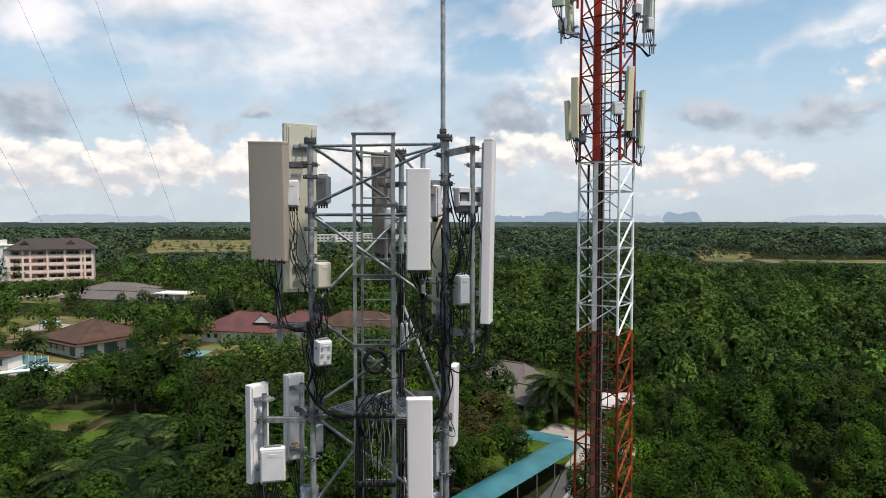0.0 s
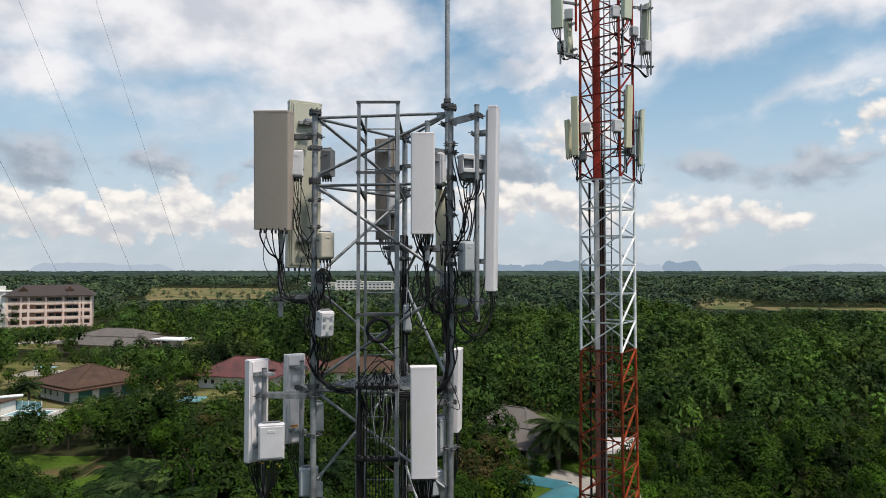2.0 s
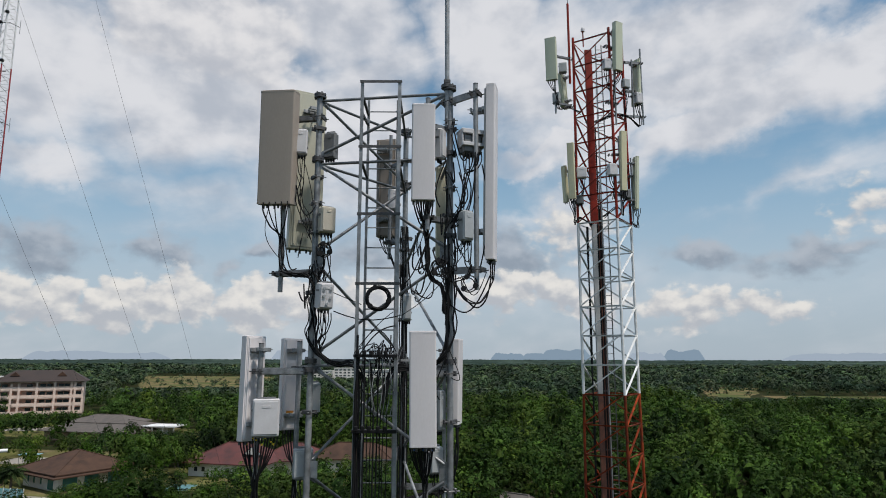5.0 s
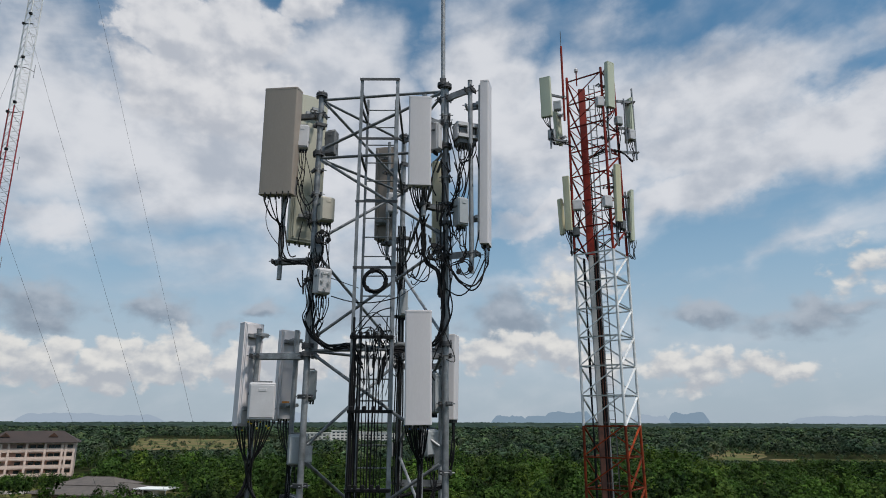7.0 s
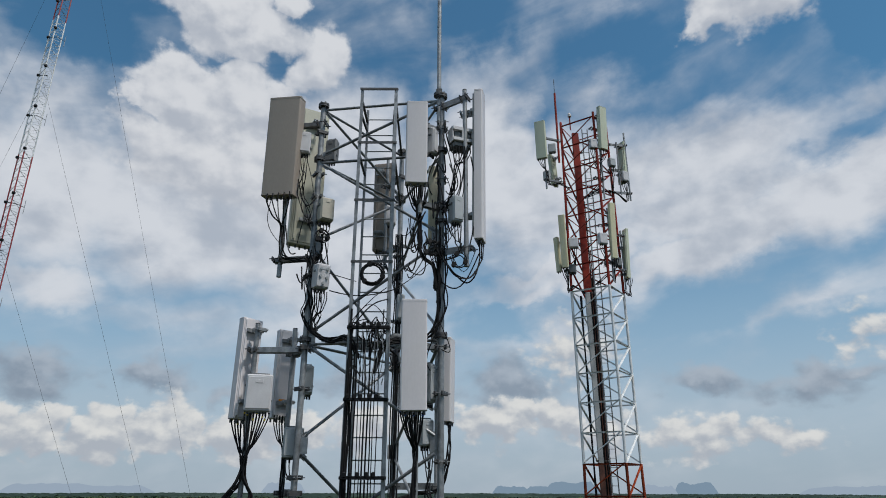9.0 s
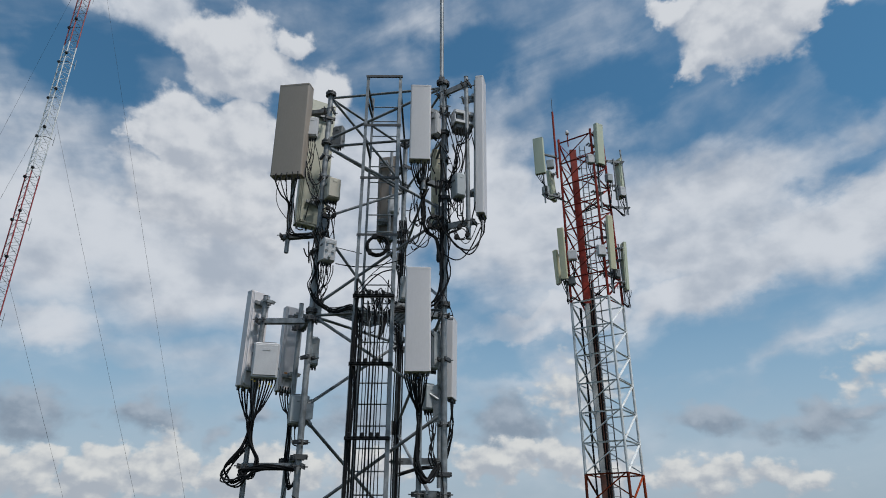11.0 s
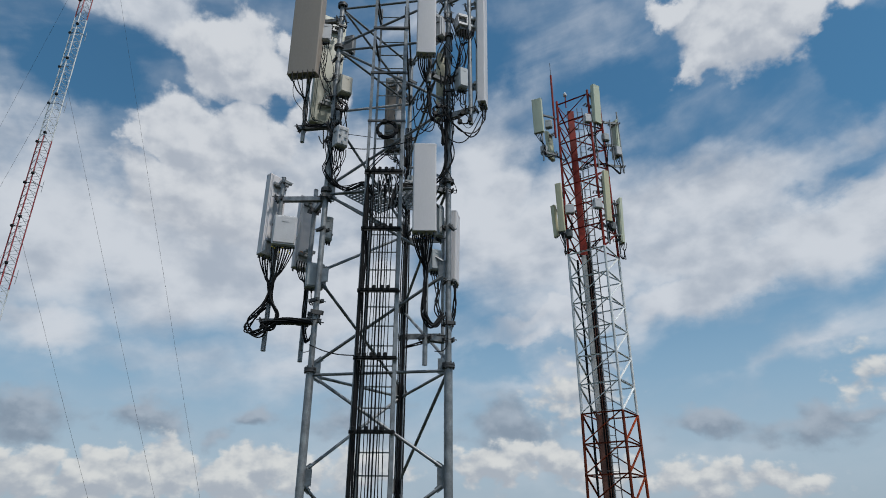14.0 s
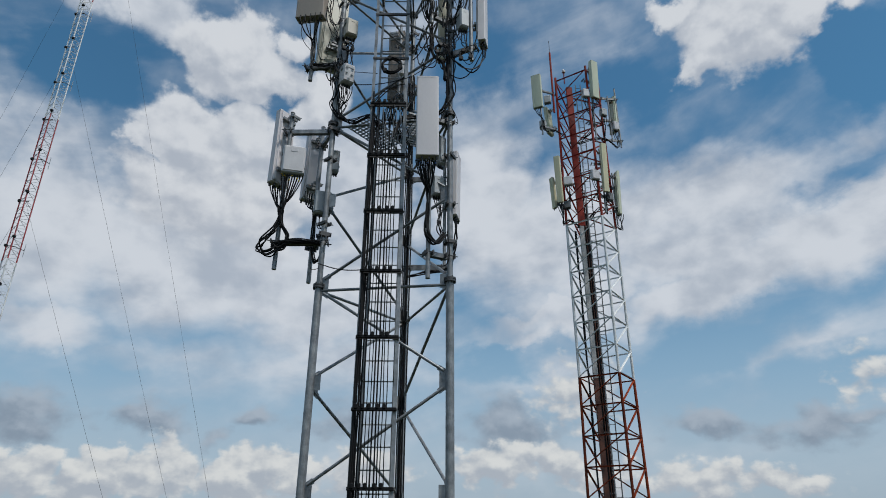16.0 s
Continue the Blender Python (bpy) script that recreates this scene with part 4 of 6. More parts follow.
house("house with a faded red roof behind the tower", (-37, 168, 0), 12, 12, -14, 3.3, 3.4, 1.2, 3, ROOF_RED, WALL_WHITE)
house("long house with a weathered brown roof", (-22, 170, 0), 20, 11, -8, 3.3, 3.2, 1.2, 9, ROOF_BROWN, WALL_WHITE, tuple(("front", x, 1.7, 1.2, 1.2) for x in (-7, -3, 2, 6)))
house("low wide hall with a grey hipped roof", (-117, 233, 0), 34, 22, -14, 3.2, 3.0, 1.6, 20, ROOF_WARM, WALL_DIM)
house("raised middle part of a grey hipped roof", (-119, 236, 3.4), 22, 11, -14, 2.0, 2.2, 1.4, 11, ROOF_WARM, WALL_DIM)
cottage = house("small house with a weathered grey tiled roof at the drive", (13.5, 102.0, 0), 6.6, 7.6, -34, 2.5, 1.8, 1.2, 3, ROOF_WARM, WALL_WHITE, (("front", 1.0, 1.3, 1.0, 2.0), ("right", 0, 1.6, 1.2, 1.2)))
for y in (-1.3, 0.0, 1.3):
    part("skylight", Geo().box((2.9, y, 3.36), (0.9, 0.26, 0.08), 0.01, Matrix.Translation((2.9, y, 3.36)) @ Matrix.Rotation(radians(31), 4, "Y") @ Matrix.Translation((-2.9, -y, -3.36))), ROOF_WHITE, cottage, "pale skylight strip")
house("rear wing with a higher weathered grey roof", (12.4, 112.5, 0), 7.2, 6.6, -34, 3.2, 2.4, 1.2, 4.5, ROOF_WARM, WALL_WHITE)
house("low white pool house with a flat hipped roof", (-93, 133, 0), 7, 4, -5, 2.6, 0.9, 0.5, 3, ROOF_BROWN, WALL_WHITE, (("front", 1.5, 1.3, 1.6, 1.6), ("front", -1.8, 1.3, 1.2, 1.4)), 0, GLASS_TEAL)


def gable(c, w, h, turn):
    t = thing("gable", "small white triangular gable on a red roof", "gable", pose(*c, 0, 0, turn))
    part("wall", Geo().add([(-w / 2, 0, 0), (w / 2, 0, 0), (0, 0, h), (-w / 2, 4, 0), (w / 2, 4, 0), (0, 4, h)], [(0, 1, 2), (5, 4, 3), (0, 3, 4, 1)]), WALL_WHITE, t, "", False)
    part("roof", Geo().add([(-w / 2 - .5, -.1, -.25), (0, -.1, h + .15), (0, 4, h + .15), (-w / 2 - .5, 4, -.25), (w / 2 + .5, -.1, -.25), (w / 2 + .5, 4, -.25)], [(0, 1, 2, 3), (1, 4, 5, 2)]), ROOF_RED, t, "", False)


gable((-44.8, 157.2, 5.3), 4.6, 1.9, -14)

annex = thing("annex", "flat-roofed white annex with slender posts", "building", pose(-97, 230, 0, 0, 0, -8))
part("roof", Geo().box((0, 0, 4.4), (13, 8, 0.4)), ROOF_WHITE, annex, "", False)
part("wall", Geo().box((-2, 1.5, 2.1), (8, 4, 4.2)), WALL_WHITE, annex, "", False)
for x in (-6, -2, 2, 6):
    part("post", Geo().box((x, -3.6, 2.1), (0.3, 0.3, 4.2)), WALL_WHITE, annex, "", False)

pool = thing("swimming_pool", "small blue swimming pool with a pale rim", "pool", pose(-84, 131, 0.05))
part("water", Geo().box((0, 0, 0.1), (8, 4.5, 0.1)), POOL, pool, "", False)
for x, y, w, d in ((0, 2.45, 8.8, 0.4), (0, -2.45, 8.8, 0.4), (4.2, 0, 0.4, 4.5), (-4.2, 0, 0.4, 4.5)):
    part("rim", Geo().box((x, y, 0.12), (w, d, 0.22)), WALL_WHITE, pool, "", False)
screen = thing("pool_screen", "pale blue garden screen beside a pool", "screen", pose(-86.5, 134.5, 0, 0, 0, -12))
for k in range(4):
    part("panel", Geo().box((-2.4 + 1.6 * k, 0, 1.0), (1.54, 0.08, 1.9), 0.02), POOL, screen, "", False)
for k in range(5):
    part("post", Geo().box((-3.2 + 1.6 * k, 0, 1.05), (0.12, 0.14, 2.1)), WALL_WHITE, screen, "", False)
awning = thing("awning", "long pale blue awning on thin posts over a court", "awning", pose(-107.5, 174, 0, 0, 0, -6))
part("roof", Geo().box((0, 0, 2.9), (5.4, 2.4, 0.12), 0.03, pose(0, 0, 0, 4, 0, 0)), POOL, awning, "", False)
for k in range(5):
    part("post", Geo().tube((-2.5 + 1.25 * k, -1.0, 0), (-2.5 + 1.25 * k, -1.0, 2.8), 0.06, 8), ZINC, awning)
plot("pavement", ((-60, 143), (-54.5, 142.5), (-54, 149), (-59.5, 149.5)), POOL, "pale blue pond before the red-roofed house", 0.06, "pond")


def school_block():
    t = thing("school_building", "four-storey pink school block with open galleries and brown roof", "building", pose(-187, 305, 0, 0, 0, 25))
    w, d, fl, n = 35.0, 13.0, 3.62, 4
    base = 1.6
    part("wall", Geo().box((0, d / 2 + 1.2, base + fl * n / 2 - 0.8), (w - 0.6, d - 2.4, fl * n + base)), WALL_DIM, t, "shaded rear wall of the galleries", False)
    for k in range(n + 1):
        z = base + fl * k
        part("floor_slab", Geo().box((0, d / 2 - 0.2, z), (w, d, 0.45)), WALL_PINK, t, "", False)
        if k < n:
            if k == n - 1:
                part("parapet", Geo().box((0, -0.15, z + 0.85), (w, 0.25, 1.4)), WALL_PINK, t, "", False)
            else:
                part("parapet", Geo().box((0, -0.15, z + 0.78), (w, 0.25, 1.3)), WALL_PINK, t, "", False)
    xs = (-17.2, -11.6, -8.6, -1.6, 5.6, 12.4, 13.9, 17.2)
    for x in xs:
        part("column", Geo().box((x, -0.1, base + fl * n / 2), (0.9, 0.55, fl * n)), WALL_PINK, t, "", False)
    for k in range(n):
        for x in (-14.4, -4.6, 0.6, 3.4, 8, 10.4, 15.4):
            part("window", Geo().box((x, 1.15, base + fl * k + 2.1), (2.2, 0.2, 1.4)), GLASS, t, "", False)
    part("side_wall", Geo().box((w / 2 - 0.2, d / 2, base + fl * n / 2), (0.5, d, fl * n)), WALL_PINK, t, "", False)
    part("plinth", Geo().box((0, d / 2, base / 2), (w, d - 1, base)), WALL_DIM, t, "", False)
    g = hip_roof(w, d, base + fl * n + 0.5, 5.0, 1.6, w - 12)
    g.v = [(a, b + d / 2, c) for a, b, c in g.v]
    part("roof", g, ROOF_DARK, t, "", False)
    for x in (-11, 8):
        part("dormer", Geo().add([(x - 2, 1.5, 19), (x + 2, 1.5, 19), (x, 1.5, 20.8), (x, 6, 20.8)], [(0, 1, 2), (0, 2, 3), (2, 1, 3)]), ROOF_BROWN, t, "", False)
    b = thing("stair_tower", "white stair block joined to the school", "building", pose(-207, 297, 0, 0, 0, 14))
    part("wall", Geo().box((0, 4, 9.2), (10, 9, 18.4)), WALL_WHITE, b, "", False)
    for x in (-3.5, 0, 3.5):
        part("fin", Geo().box((x, -0.7, 9.5), (1.2, 0.5, 17)), WALL_WHITE, b, "", False)
    part("roof", Geo().box((0, 4, 18.7), (11, 10, 0.5)), WALL_WHITE, b, "", False)
    part("tank", Geo().box((1, 4, 20), (2.2, 2.2, 2.4)), WALL_WHITE, b, "", False)


school_block()


def town():
    rnd = random.Random(8)
    for x, y, w, h in ((-152, 800, 34, 11), (-116, 790, 30, 14), (-84, 800, 40, 12), (-52, 805, 22, 10), (70, 640, 12, 5), (92, 650, 10, 4.5), (118, 640, 14, 4.5), (420, 560, 12, 5)):
        t = thing("building", "far white block with rows of dark windows", "building", pose(x, y, 0, 0, 0, rnd.uniform(-8, 8)), "far white buildings")
        part("wall", Geo().box((0, 5, h / 2), (w, 10, h)), WALL_WHITE, t, "", False)
        part("roof", Geo().box((0, 5, h + 0.3), (w + 1, 11, 0.6)), ROOF_GREY if h < 8 else WALL_WHITE, t, "", False)
        for k in range(int(h / 3.5)):
            for i in range(int(w / 5)):
                part("window", Geo().box((-w / 2 + 2.8 + i * 5, -0.05, 2 + k * 3.4), (3.0, 0.2, 1.4)), GLASS, t, "", False)


town()


def walkway(a, b, w, z, label):
    """A curved sheet roof on posts over a path, from a to b."""
    a, b = Vector((*a, 0)), Vector((*b, 0))
    L = (b - a).length
    ang = math.degrees(math.atan2(b.y - a.y, b.x - a.x))
    t = thing("covered_walkway", label, "walkway", pose(a.x, a.y, 0, 0, 0, ang), "teal walkway roofs")
    n = 10
    prof = []
    for k in range(n + 1):
        u = k / n * 2 - 1
        prof.append((u * w / 2, z + 0.55 * (1 - u * u)))
    sheets = int(L / 1.0)
    for s in range(sheets):
        x0, x1 = s * L / sheets, (s + 1) * L / sheets - 0.012
        vs = [(x, y, zz + dz) for x in (x0, x1) for dz in (0, -0.05) for y, zz in prof]
        m = n + 1
        fs = [(k, 2 * m + k, 2 * m + k + 1, k + 1) for k in range(n)] + [(m + k, m + k + 1, 3 * m + k + 1, 3 * m + k) for k in range(n)]
        fs += [(0, m, 3 * m, 2 * m), (m - 1, 3 * m - 1, 4 * m - 1, 2 * m - 1)]
        part("roof_sheet", Geo().add(vs, fs), TEAL, t)
    for s in range(int(L / 4) + 1):
        for y in (-w / 2 + 0.25, w / 2 - 0.25):
            part("post", Geo().tube((min(s * 4 + 0.3, L - .3), y, 0), (min(s * 4 + 0.3, L - .3), y, z + 0.1), 0.06, 8), ZINC, t)


walkway((-6.0, 52.0), (15.6, 78.8), 3.6, 2.9, "long teal curved sheet roof over a walkway")
walkway((10.2, 82.6), (15.4, 79.6), 3.0, 2.9, "short teal roof joining the long walkway")
kerb = single("kerb", Geo().bar((7.0, 57, 0.09), (17.2, 76.5, 0.09), 0.35, 0.2), CONCRETE, "pale concrete kerb along the drive", "kerb", kind="structure", smooth=False)


def dome():
    t = thing("tent", "white arched canopy roof among the trees", "canopy", pose(26.4, 97, -0.3))
    n = 12
    vs = [(x, 2.8 * math.cos(math.pi * k / n), 3.0 + 1.5 * math.sin(math.pi * k / n)) for x in (-3.0, 3.0) for k in range(n + 1)]
    m = n + 1
    part("roof", Geo().add(vs, [(k, m + k, m + k + 1, k + 1) for k in range(n)] + [tuple(range(m)), tuple(range(2 * m - 1, m - 1, -1))]), CANVAS, t)
    for x in (-3.2, 3.2):
        for y in (-3, 3):
            part("post", Geo().tube((x, y, 0), (x, y, 3.1), 0.08, 8), ZINC, t)


dome()

# ---- the near tower: three tubular legs, zigzag braces ----
LEG_L, LEG_R, LEG_B = Vector((-1.96, 9.50, 0)), Vector((0.045, 9.20, 0)), Vector((-0.72, 11.08, 0))
LEVELS = [32.15, 31.13, 29.63, 28.12, 26.62, 25.13] + [23.65 - 1.5 * i for i in range(16)]


def at(leg, z):
    return Vector((leg.x, leg.y, z))


def near_tower():
    tw = thing("lattice_tower", "three-legged galvanised steel lattice tower of tubes standing on the ground", "tower", pose(-0.9, 9.9, 0))
    inv = tw.matrix_world.inverted()

    def own(v):
        return inv @ Vector(v)
    for leg in (LEG_L, LEG_R, LEG_B):
        g = Geo()
        zs = [0.0, 7.1, 13.1, 19.1, 25.13, 32.15]
        rings = []
        for i, (a, b) in enumerate(zip(zs, zs[1:])):
            rings += [(a, 0.074 - 0.0045 * i if i < 4 else 0.046), (b, 0.074 - 0.0045 * i if i < 4 else 0.046)]
        vs = [own(at(leg, z)) + Vector((math.cos(2 * math.pi * k / 14), math.sin(2 * math.pi * k / 14), 0)) * r for z, r in rings for k in range(14)]
        fs = [(14 * j + k, 14 * j + (k + 1) % 14, 14 * j + 14 + (k + 1) % 14, 14 * j + 14 + k) for j in range(len(rings) - 1) for k in range(14)]
        g.add(vs, fs)
        ob = part("leg", g, ZINC, tw)
        for z in zs[1:] + [31.13, 28.12]:
            f = Geo()
            f.tube(own(at(leg, z - 0.032)), own(at(leg, z - 0.004)), 0.092, 16)
            f.tube(own(at(leg, z - 0.008)), own(at(leg, z + 0.008)), 0.084, 16)
            f.tube(own(at(leg, z + 0.004)), own(at(leg, z + 0.032)), 0.092, 16)
            fl = part("flange", f, ZINC_DARK, tw)
            for k in range(6):
                c = at(leg, z) + Vector((math.cos(k * 1.047), math.sin(k * 1.047), 0)) * 0.074
                part("bolt", Geo().tube(own(c - Vector((0, 0, 0.055))), own(c + Vector((0, 0, 0.055))), 0.011, 6), ZINC_DARK, fl)
        for z in LEVELS[2:]:
            for other in (LEG_L, LEG_R, LEG_B):
                if other is not leg:
                    d = (other - leg).normalized()
                    part("gusset_plate", Geo().bar(own(at(leg, z) + d * 0.04), own(at(leg, z) + d * 0.15), 0.012, 0.22), ZINC, ob)
    faces = ((LEG_R, LEG_L), (LEG_L, LEG_B), (LEG_B, LEG_R))
    for a, b in faces:
        for i in range(len(LEVELS) - 1):
            p, q = (a, b) if i % 2 == 0 else (b, a)
            u, v = at(p, LEVELS[i] - 0.06), at(q, LEVELS[i + 1] + 0.06)
            d = (v - u).normalized()
            g = Geo().tube(own(u + d * 0.10), own(v - d * 0.10), 0.0235, 10)
            for e, s in ((u, 1), (v, -1)):
                g.bar(own(e + d * s * 0.04), own(e + d * s * 0.2), 0.014, 0.075)
            part("brace", g, BRACE, tw)
    for a, b in faces:
        for z in (32.07, 31.06, 28.05, 25.06, 19.1, 13.1, 7.1):
            d = (b - a).normalized()
            g = Geo().tube(own(at(a, z) + d * 0.06), own(at(b, z) - d * 0.06), 0.022, 10)
            part("crossbar", g, BRACE, tw)
    # perforated foot plates inside the frame
    for corner in (LEG_L, LEG_R):
        g = Geo()
        mid = (LEG_L + LEG_R + LEG_B) / 3
        inner = corner.lerp(mid, 0.22)
        along = (LEG_B - corner).normalized()
        side = (mid - corner).normalized()
        side = (side - along * side.dot(along)).normalized()
        base = at(inner, 28.13)
        n = 13
        for i in range(n):
            p = base + along * (i * 0.075)
            g.bar(own(p), own(p + side * 0.52), 0.010, 0.03)
        for j in range(8):
            p = base + side * (j * 0.074)
            g.bar(own(p), own(p + along * 0.9), 0.008, 0.026)
        part("grating", g, ZINC, tw, "perforated steel foot plate")
    # head frame beams that carry the cable ladder
    for z, y0 in ((31.98, 9.3), (30.98, 9.3)):
        g = Geo()
        g.bar(own((-1.25, 9.07, z)), own((-1.21, 9.53, z - 0.12)), 0.035, 0.035)
        g.bar(own((-0.70, 9.07, z)), own((-0.75, 9.53, z - 0.12)), 0.035, 0.035)
        g.bar(own((-0.70, 9.06, z)), own((-0.72, 11.0, z + 0.02)), 0.035, 0.035)
        part("bracket", g, ZINC_DARK, tw)
    return tw


def cable_ladder():
    """The wide tray with a cross-channel every metre."""
    t = thing("cable_tray", "galvanised vertical cable tray with cross channels on the tower", "cable tray", pose(-0.977, 9.05, 0))
    for x in (-0.28, 0.28):
        g = Geo().angle((x * 1.07, 0, 0), (x * 1.07, 0, 32.2), 0.05, 0.007, (-1 if x > 0 else 1, 0, 0), (0, 1, 0))
        part("rail", g, ZINC, t)
    for k in range(33):
        z = 32.18 - k
        if z < 0.3:
            break
        g = Geo().bar((-0.31, -0.012, z + 0.008), (0.31, -0.012, z + 0.008), 0.008, 0.036)
        g.bar((-0.31, 0.02, z + 0.026), (0.31, 0.02, z + 0.026), 0.07, 0.007)
        part("cross_channel", g, ZINC_DARK, t)
    return t


def climbing_ladder():
    t = thing("ladder", "narrow galvanised climbing ladder with round rungs inside the tower", "ladder", pose(-0.985, 9.55, 0))
    for x in (-0.225, 0.225):
        part("rail", Geo().bar((x, 0, 0), (x, 0, 32.1), 0.035, 0.05, (0, 1, 0)), ZINC, t)
    rung = Geo().tube((-0.225, 0, 0), (0.225, 0, 0), 0.0105, 8).mesh("rung", ZINC)
    for k in range(103):
        ob = new("rung", rung)
        ob.parent = t
        ob.location = (0, 0, 31.92 - 0.305 * k)
    for k in range(8):
        z = 31.7 - 4 * k
        for x in (-1, 1):
            part("standoff", Geo().bar((0.225 * x, 0, z), (0.26 * x, -0.48, z), 0.03, 0.04), ZINC_DARK, t)
    return t


tower = near_tower()
tray = cable_ladder()
ladder = climbing_ladder()
rod = thing("lightning_rod", "tall thin steel lightning rod clamped on top of a tower leg", "lightning rod", pose(0.0, 9.2, 32.15))
part("pole", Geo().tube((0, 0, -0.6), (0, 0, 3.2), 0.036, 12), ZINC, rod)
part("tip", Geo().tube((0, 0, 3.2), (0, 0, 6.0), 0.022, 10).tube((0, 0, 6.0), (0, 0, 6.4), 0.012, 8, 0.002), ZINC, rod)
part("clamp", Geo().tube((0, 0, 0.0), (0, 0, 0.05), 0.09, 14).box((0, 0, 0.10), (0.10, 0.10, 0.07), 0.01), ZINC_DARK, rod)


# ---- antennas, radio boxes, poles ----
def panel(label, c, w, d, h, yaw, tilt, mat, group="panel antennas on the tower", ports=6, back=None, roll=0):
    """A sector antenna about c. It faces -y before it is turned; yaw turns its face to the right."""
    t = thing("panel_antenna", label, "antenna", pose(*c, 0, 0, yaw) @ pose(0, 0, 0, tilt, roll, 0), group)
    g = Geo()
    prof = []
    r = min(0.026, d * 0.3, w * 0.3)
    for cx, cy, a0 in ((w / 2 - r, -d / 2 + r, -90), (-w / 2 + r, -d / 2 + r, 180)):
        arc = [(cx + r * math.cos(radians(a0 + k * 15)), cy + r * math.sin(radians(a0 + k * 15))) for k in range(7)]
        prof += arc
    prof = [(-w / 2, d / 2), *prof[7:], *prof[:7], (w / 2, d / 2)]
    n = len(prof)
    z0, z1 = -h / 2 + 0.03, h / 2 - 0.03
    g.add([(x, y, z) for z in (z0, z1) for x, y in prof], [(i, (i + 1) % n, n + (i + 1) % n, n + i) for i in range(n)])
    part("radome", g, mat, t)
    for s in (-1, 1):
        g = Geo()
        za, zb = s * (h / 2 - 0.035), s * h / 2
        big = [(x * 1.012, y * 1.02, za) for x, y in prof]
        top = [(x * 1.012, y * 1.02, zb - s * 0.008) for x, y in prof]
        cap = [(x * 0.95, y * 0.9, zb) for x, y in prof]
        fs = [(i, (i + 1) % n, n + (i + 1) % n, n + i) for i in range(n)] + [(n + i, n + (i + 1) % n, 2 * n + (i + 1) % n, 2 * n + i) for i in range(n)]
        fs += [tuple(range(2 * n, 3 * n)), tuple(range(n))]
        if s < 0:
            fs = [tuple(reversed(f)) for f in fs]
        part("end_cap", g.add(big + top + cap, fs), mat, t)
    g = Geo().box((0, d / 2 + 0.006, 0), (w * 0.88, 0.014, h * 0.97), 0.004)
    g.box((-w * 0.36, d / 2 + 0.02, 0), (0.03, 0.03, h * 0.95), 0.004).box((w * 0.36, d / 2 + 0.02, 0), (0.03, 0.03, h * 0.95), 0.004)
    part("back_plate", g, back or mat, t)
    for z in (h * 0.36, -h * 0.34):
        g = Geo().box((0, d / 2 + 0.05, z), (min(w * 0.8, 0.26), 0.05, 0.06), 0.006)
        g.box((-0.05, d / 2 + 0.11, z), (0.012, 0.12, 0.07), 0.002).box((0.05, d / 2 + 0.11, z), (0.012, 0.12, 0.07), 0.002)
        g.box((0, d / 2 + 0.16, z), (0.17, 0.03, 0.055), 0.004).box((0, d / 2 + 0.24, z), (0.17, 0.03, 0.055), 0.004)
        for x in (-0.075, 0.075):
            g.tube((x, d / 2 + 0.12, z), (x, d / 2 + 0.29, z), 0.007, 6)
        part("bracket", g, ZINC, t)
    for k in range(ports):
        x = (k - (ports - 1) / 2) * (w * 0.8 / max(1, ports - 1))
        part("connector", Geo().tube((x, 0.0 + 0.03 * (-1) ** k, -h / 2 - 0.05), (x, 0.03 * (-1) ** k, -h / 2 + 0.002), 0.016, 8), ZINC_DARK, t)
    return t


def pole(label, p, z0, z1, r=0.036, mat=None, tilt=(0, 0)):
    t = thing("mounting_pole", label, "pole", pose(p[0], p[1], z0), "antenna mounting poles")
    h = z1 - z0
    part("tube", Geo().tube((0, 0, 0), (tilt[0], tilt[1], h), r, 12), mat or ZINC, t)
    part("cap", Geo().tube((tilt[0], tilt[1], h), (tilt[0], tilt[1], h + 0.012), r * 1.06, 12), ZINC_DARK, t)
    return t


def arm(owner, p, q, h=0.075, w=0.045):
    """A bracket from a leg at p to the pole that owns it at q."""
    p, q = Vector(p), Vector(q)
    off = owner.matrix_world.translation
    d = (q - p).normalized()
    s = d.cross(Vector((0, 0, 1))).normalized()
    t = part("arm", Geo().bar(d * 0.03, q - p + d * 0.03, w, h).bar(d * 0.03 + s * w * 0.7, q - p + d * 0.03 + s * w * 0.7, 0.008, h * 1.35), BRACE, owner)
    t.location = p - off
    for c, r in ((Vector((0, 0, 0)), 0.07), (q - p, 0.05)):
        g = Geo()
        for k in (-1, 1):
            g.bar(c + d * k * r - s * 0.1, c + d * k * r + s * 0.1, 0.018, h * 0.9)
            g.tube(c - d * (r + 0.05) + s * k * 0.085, c + d * (r + 0.05) + s * k * 0.085, 0.008, 6)
        part("clamp", g, ZINC_DARK, t)
    return t


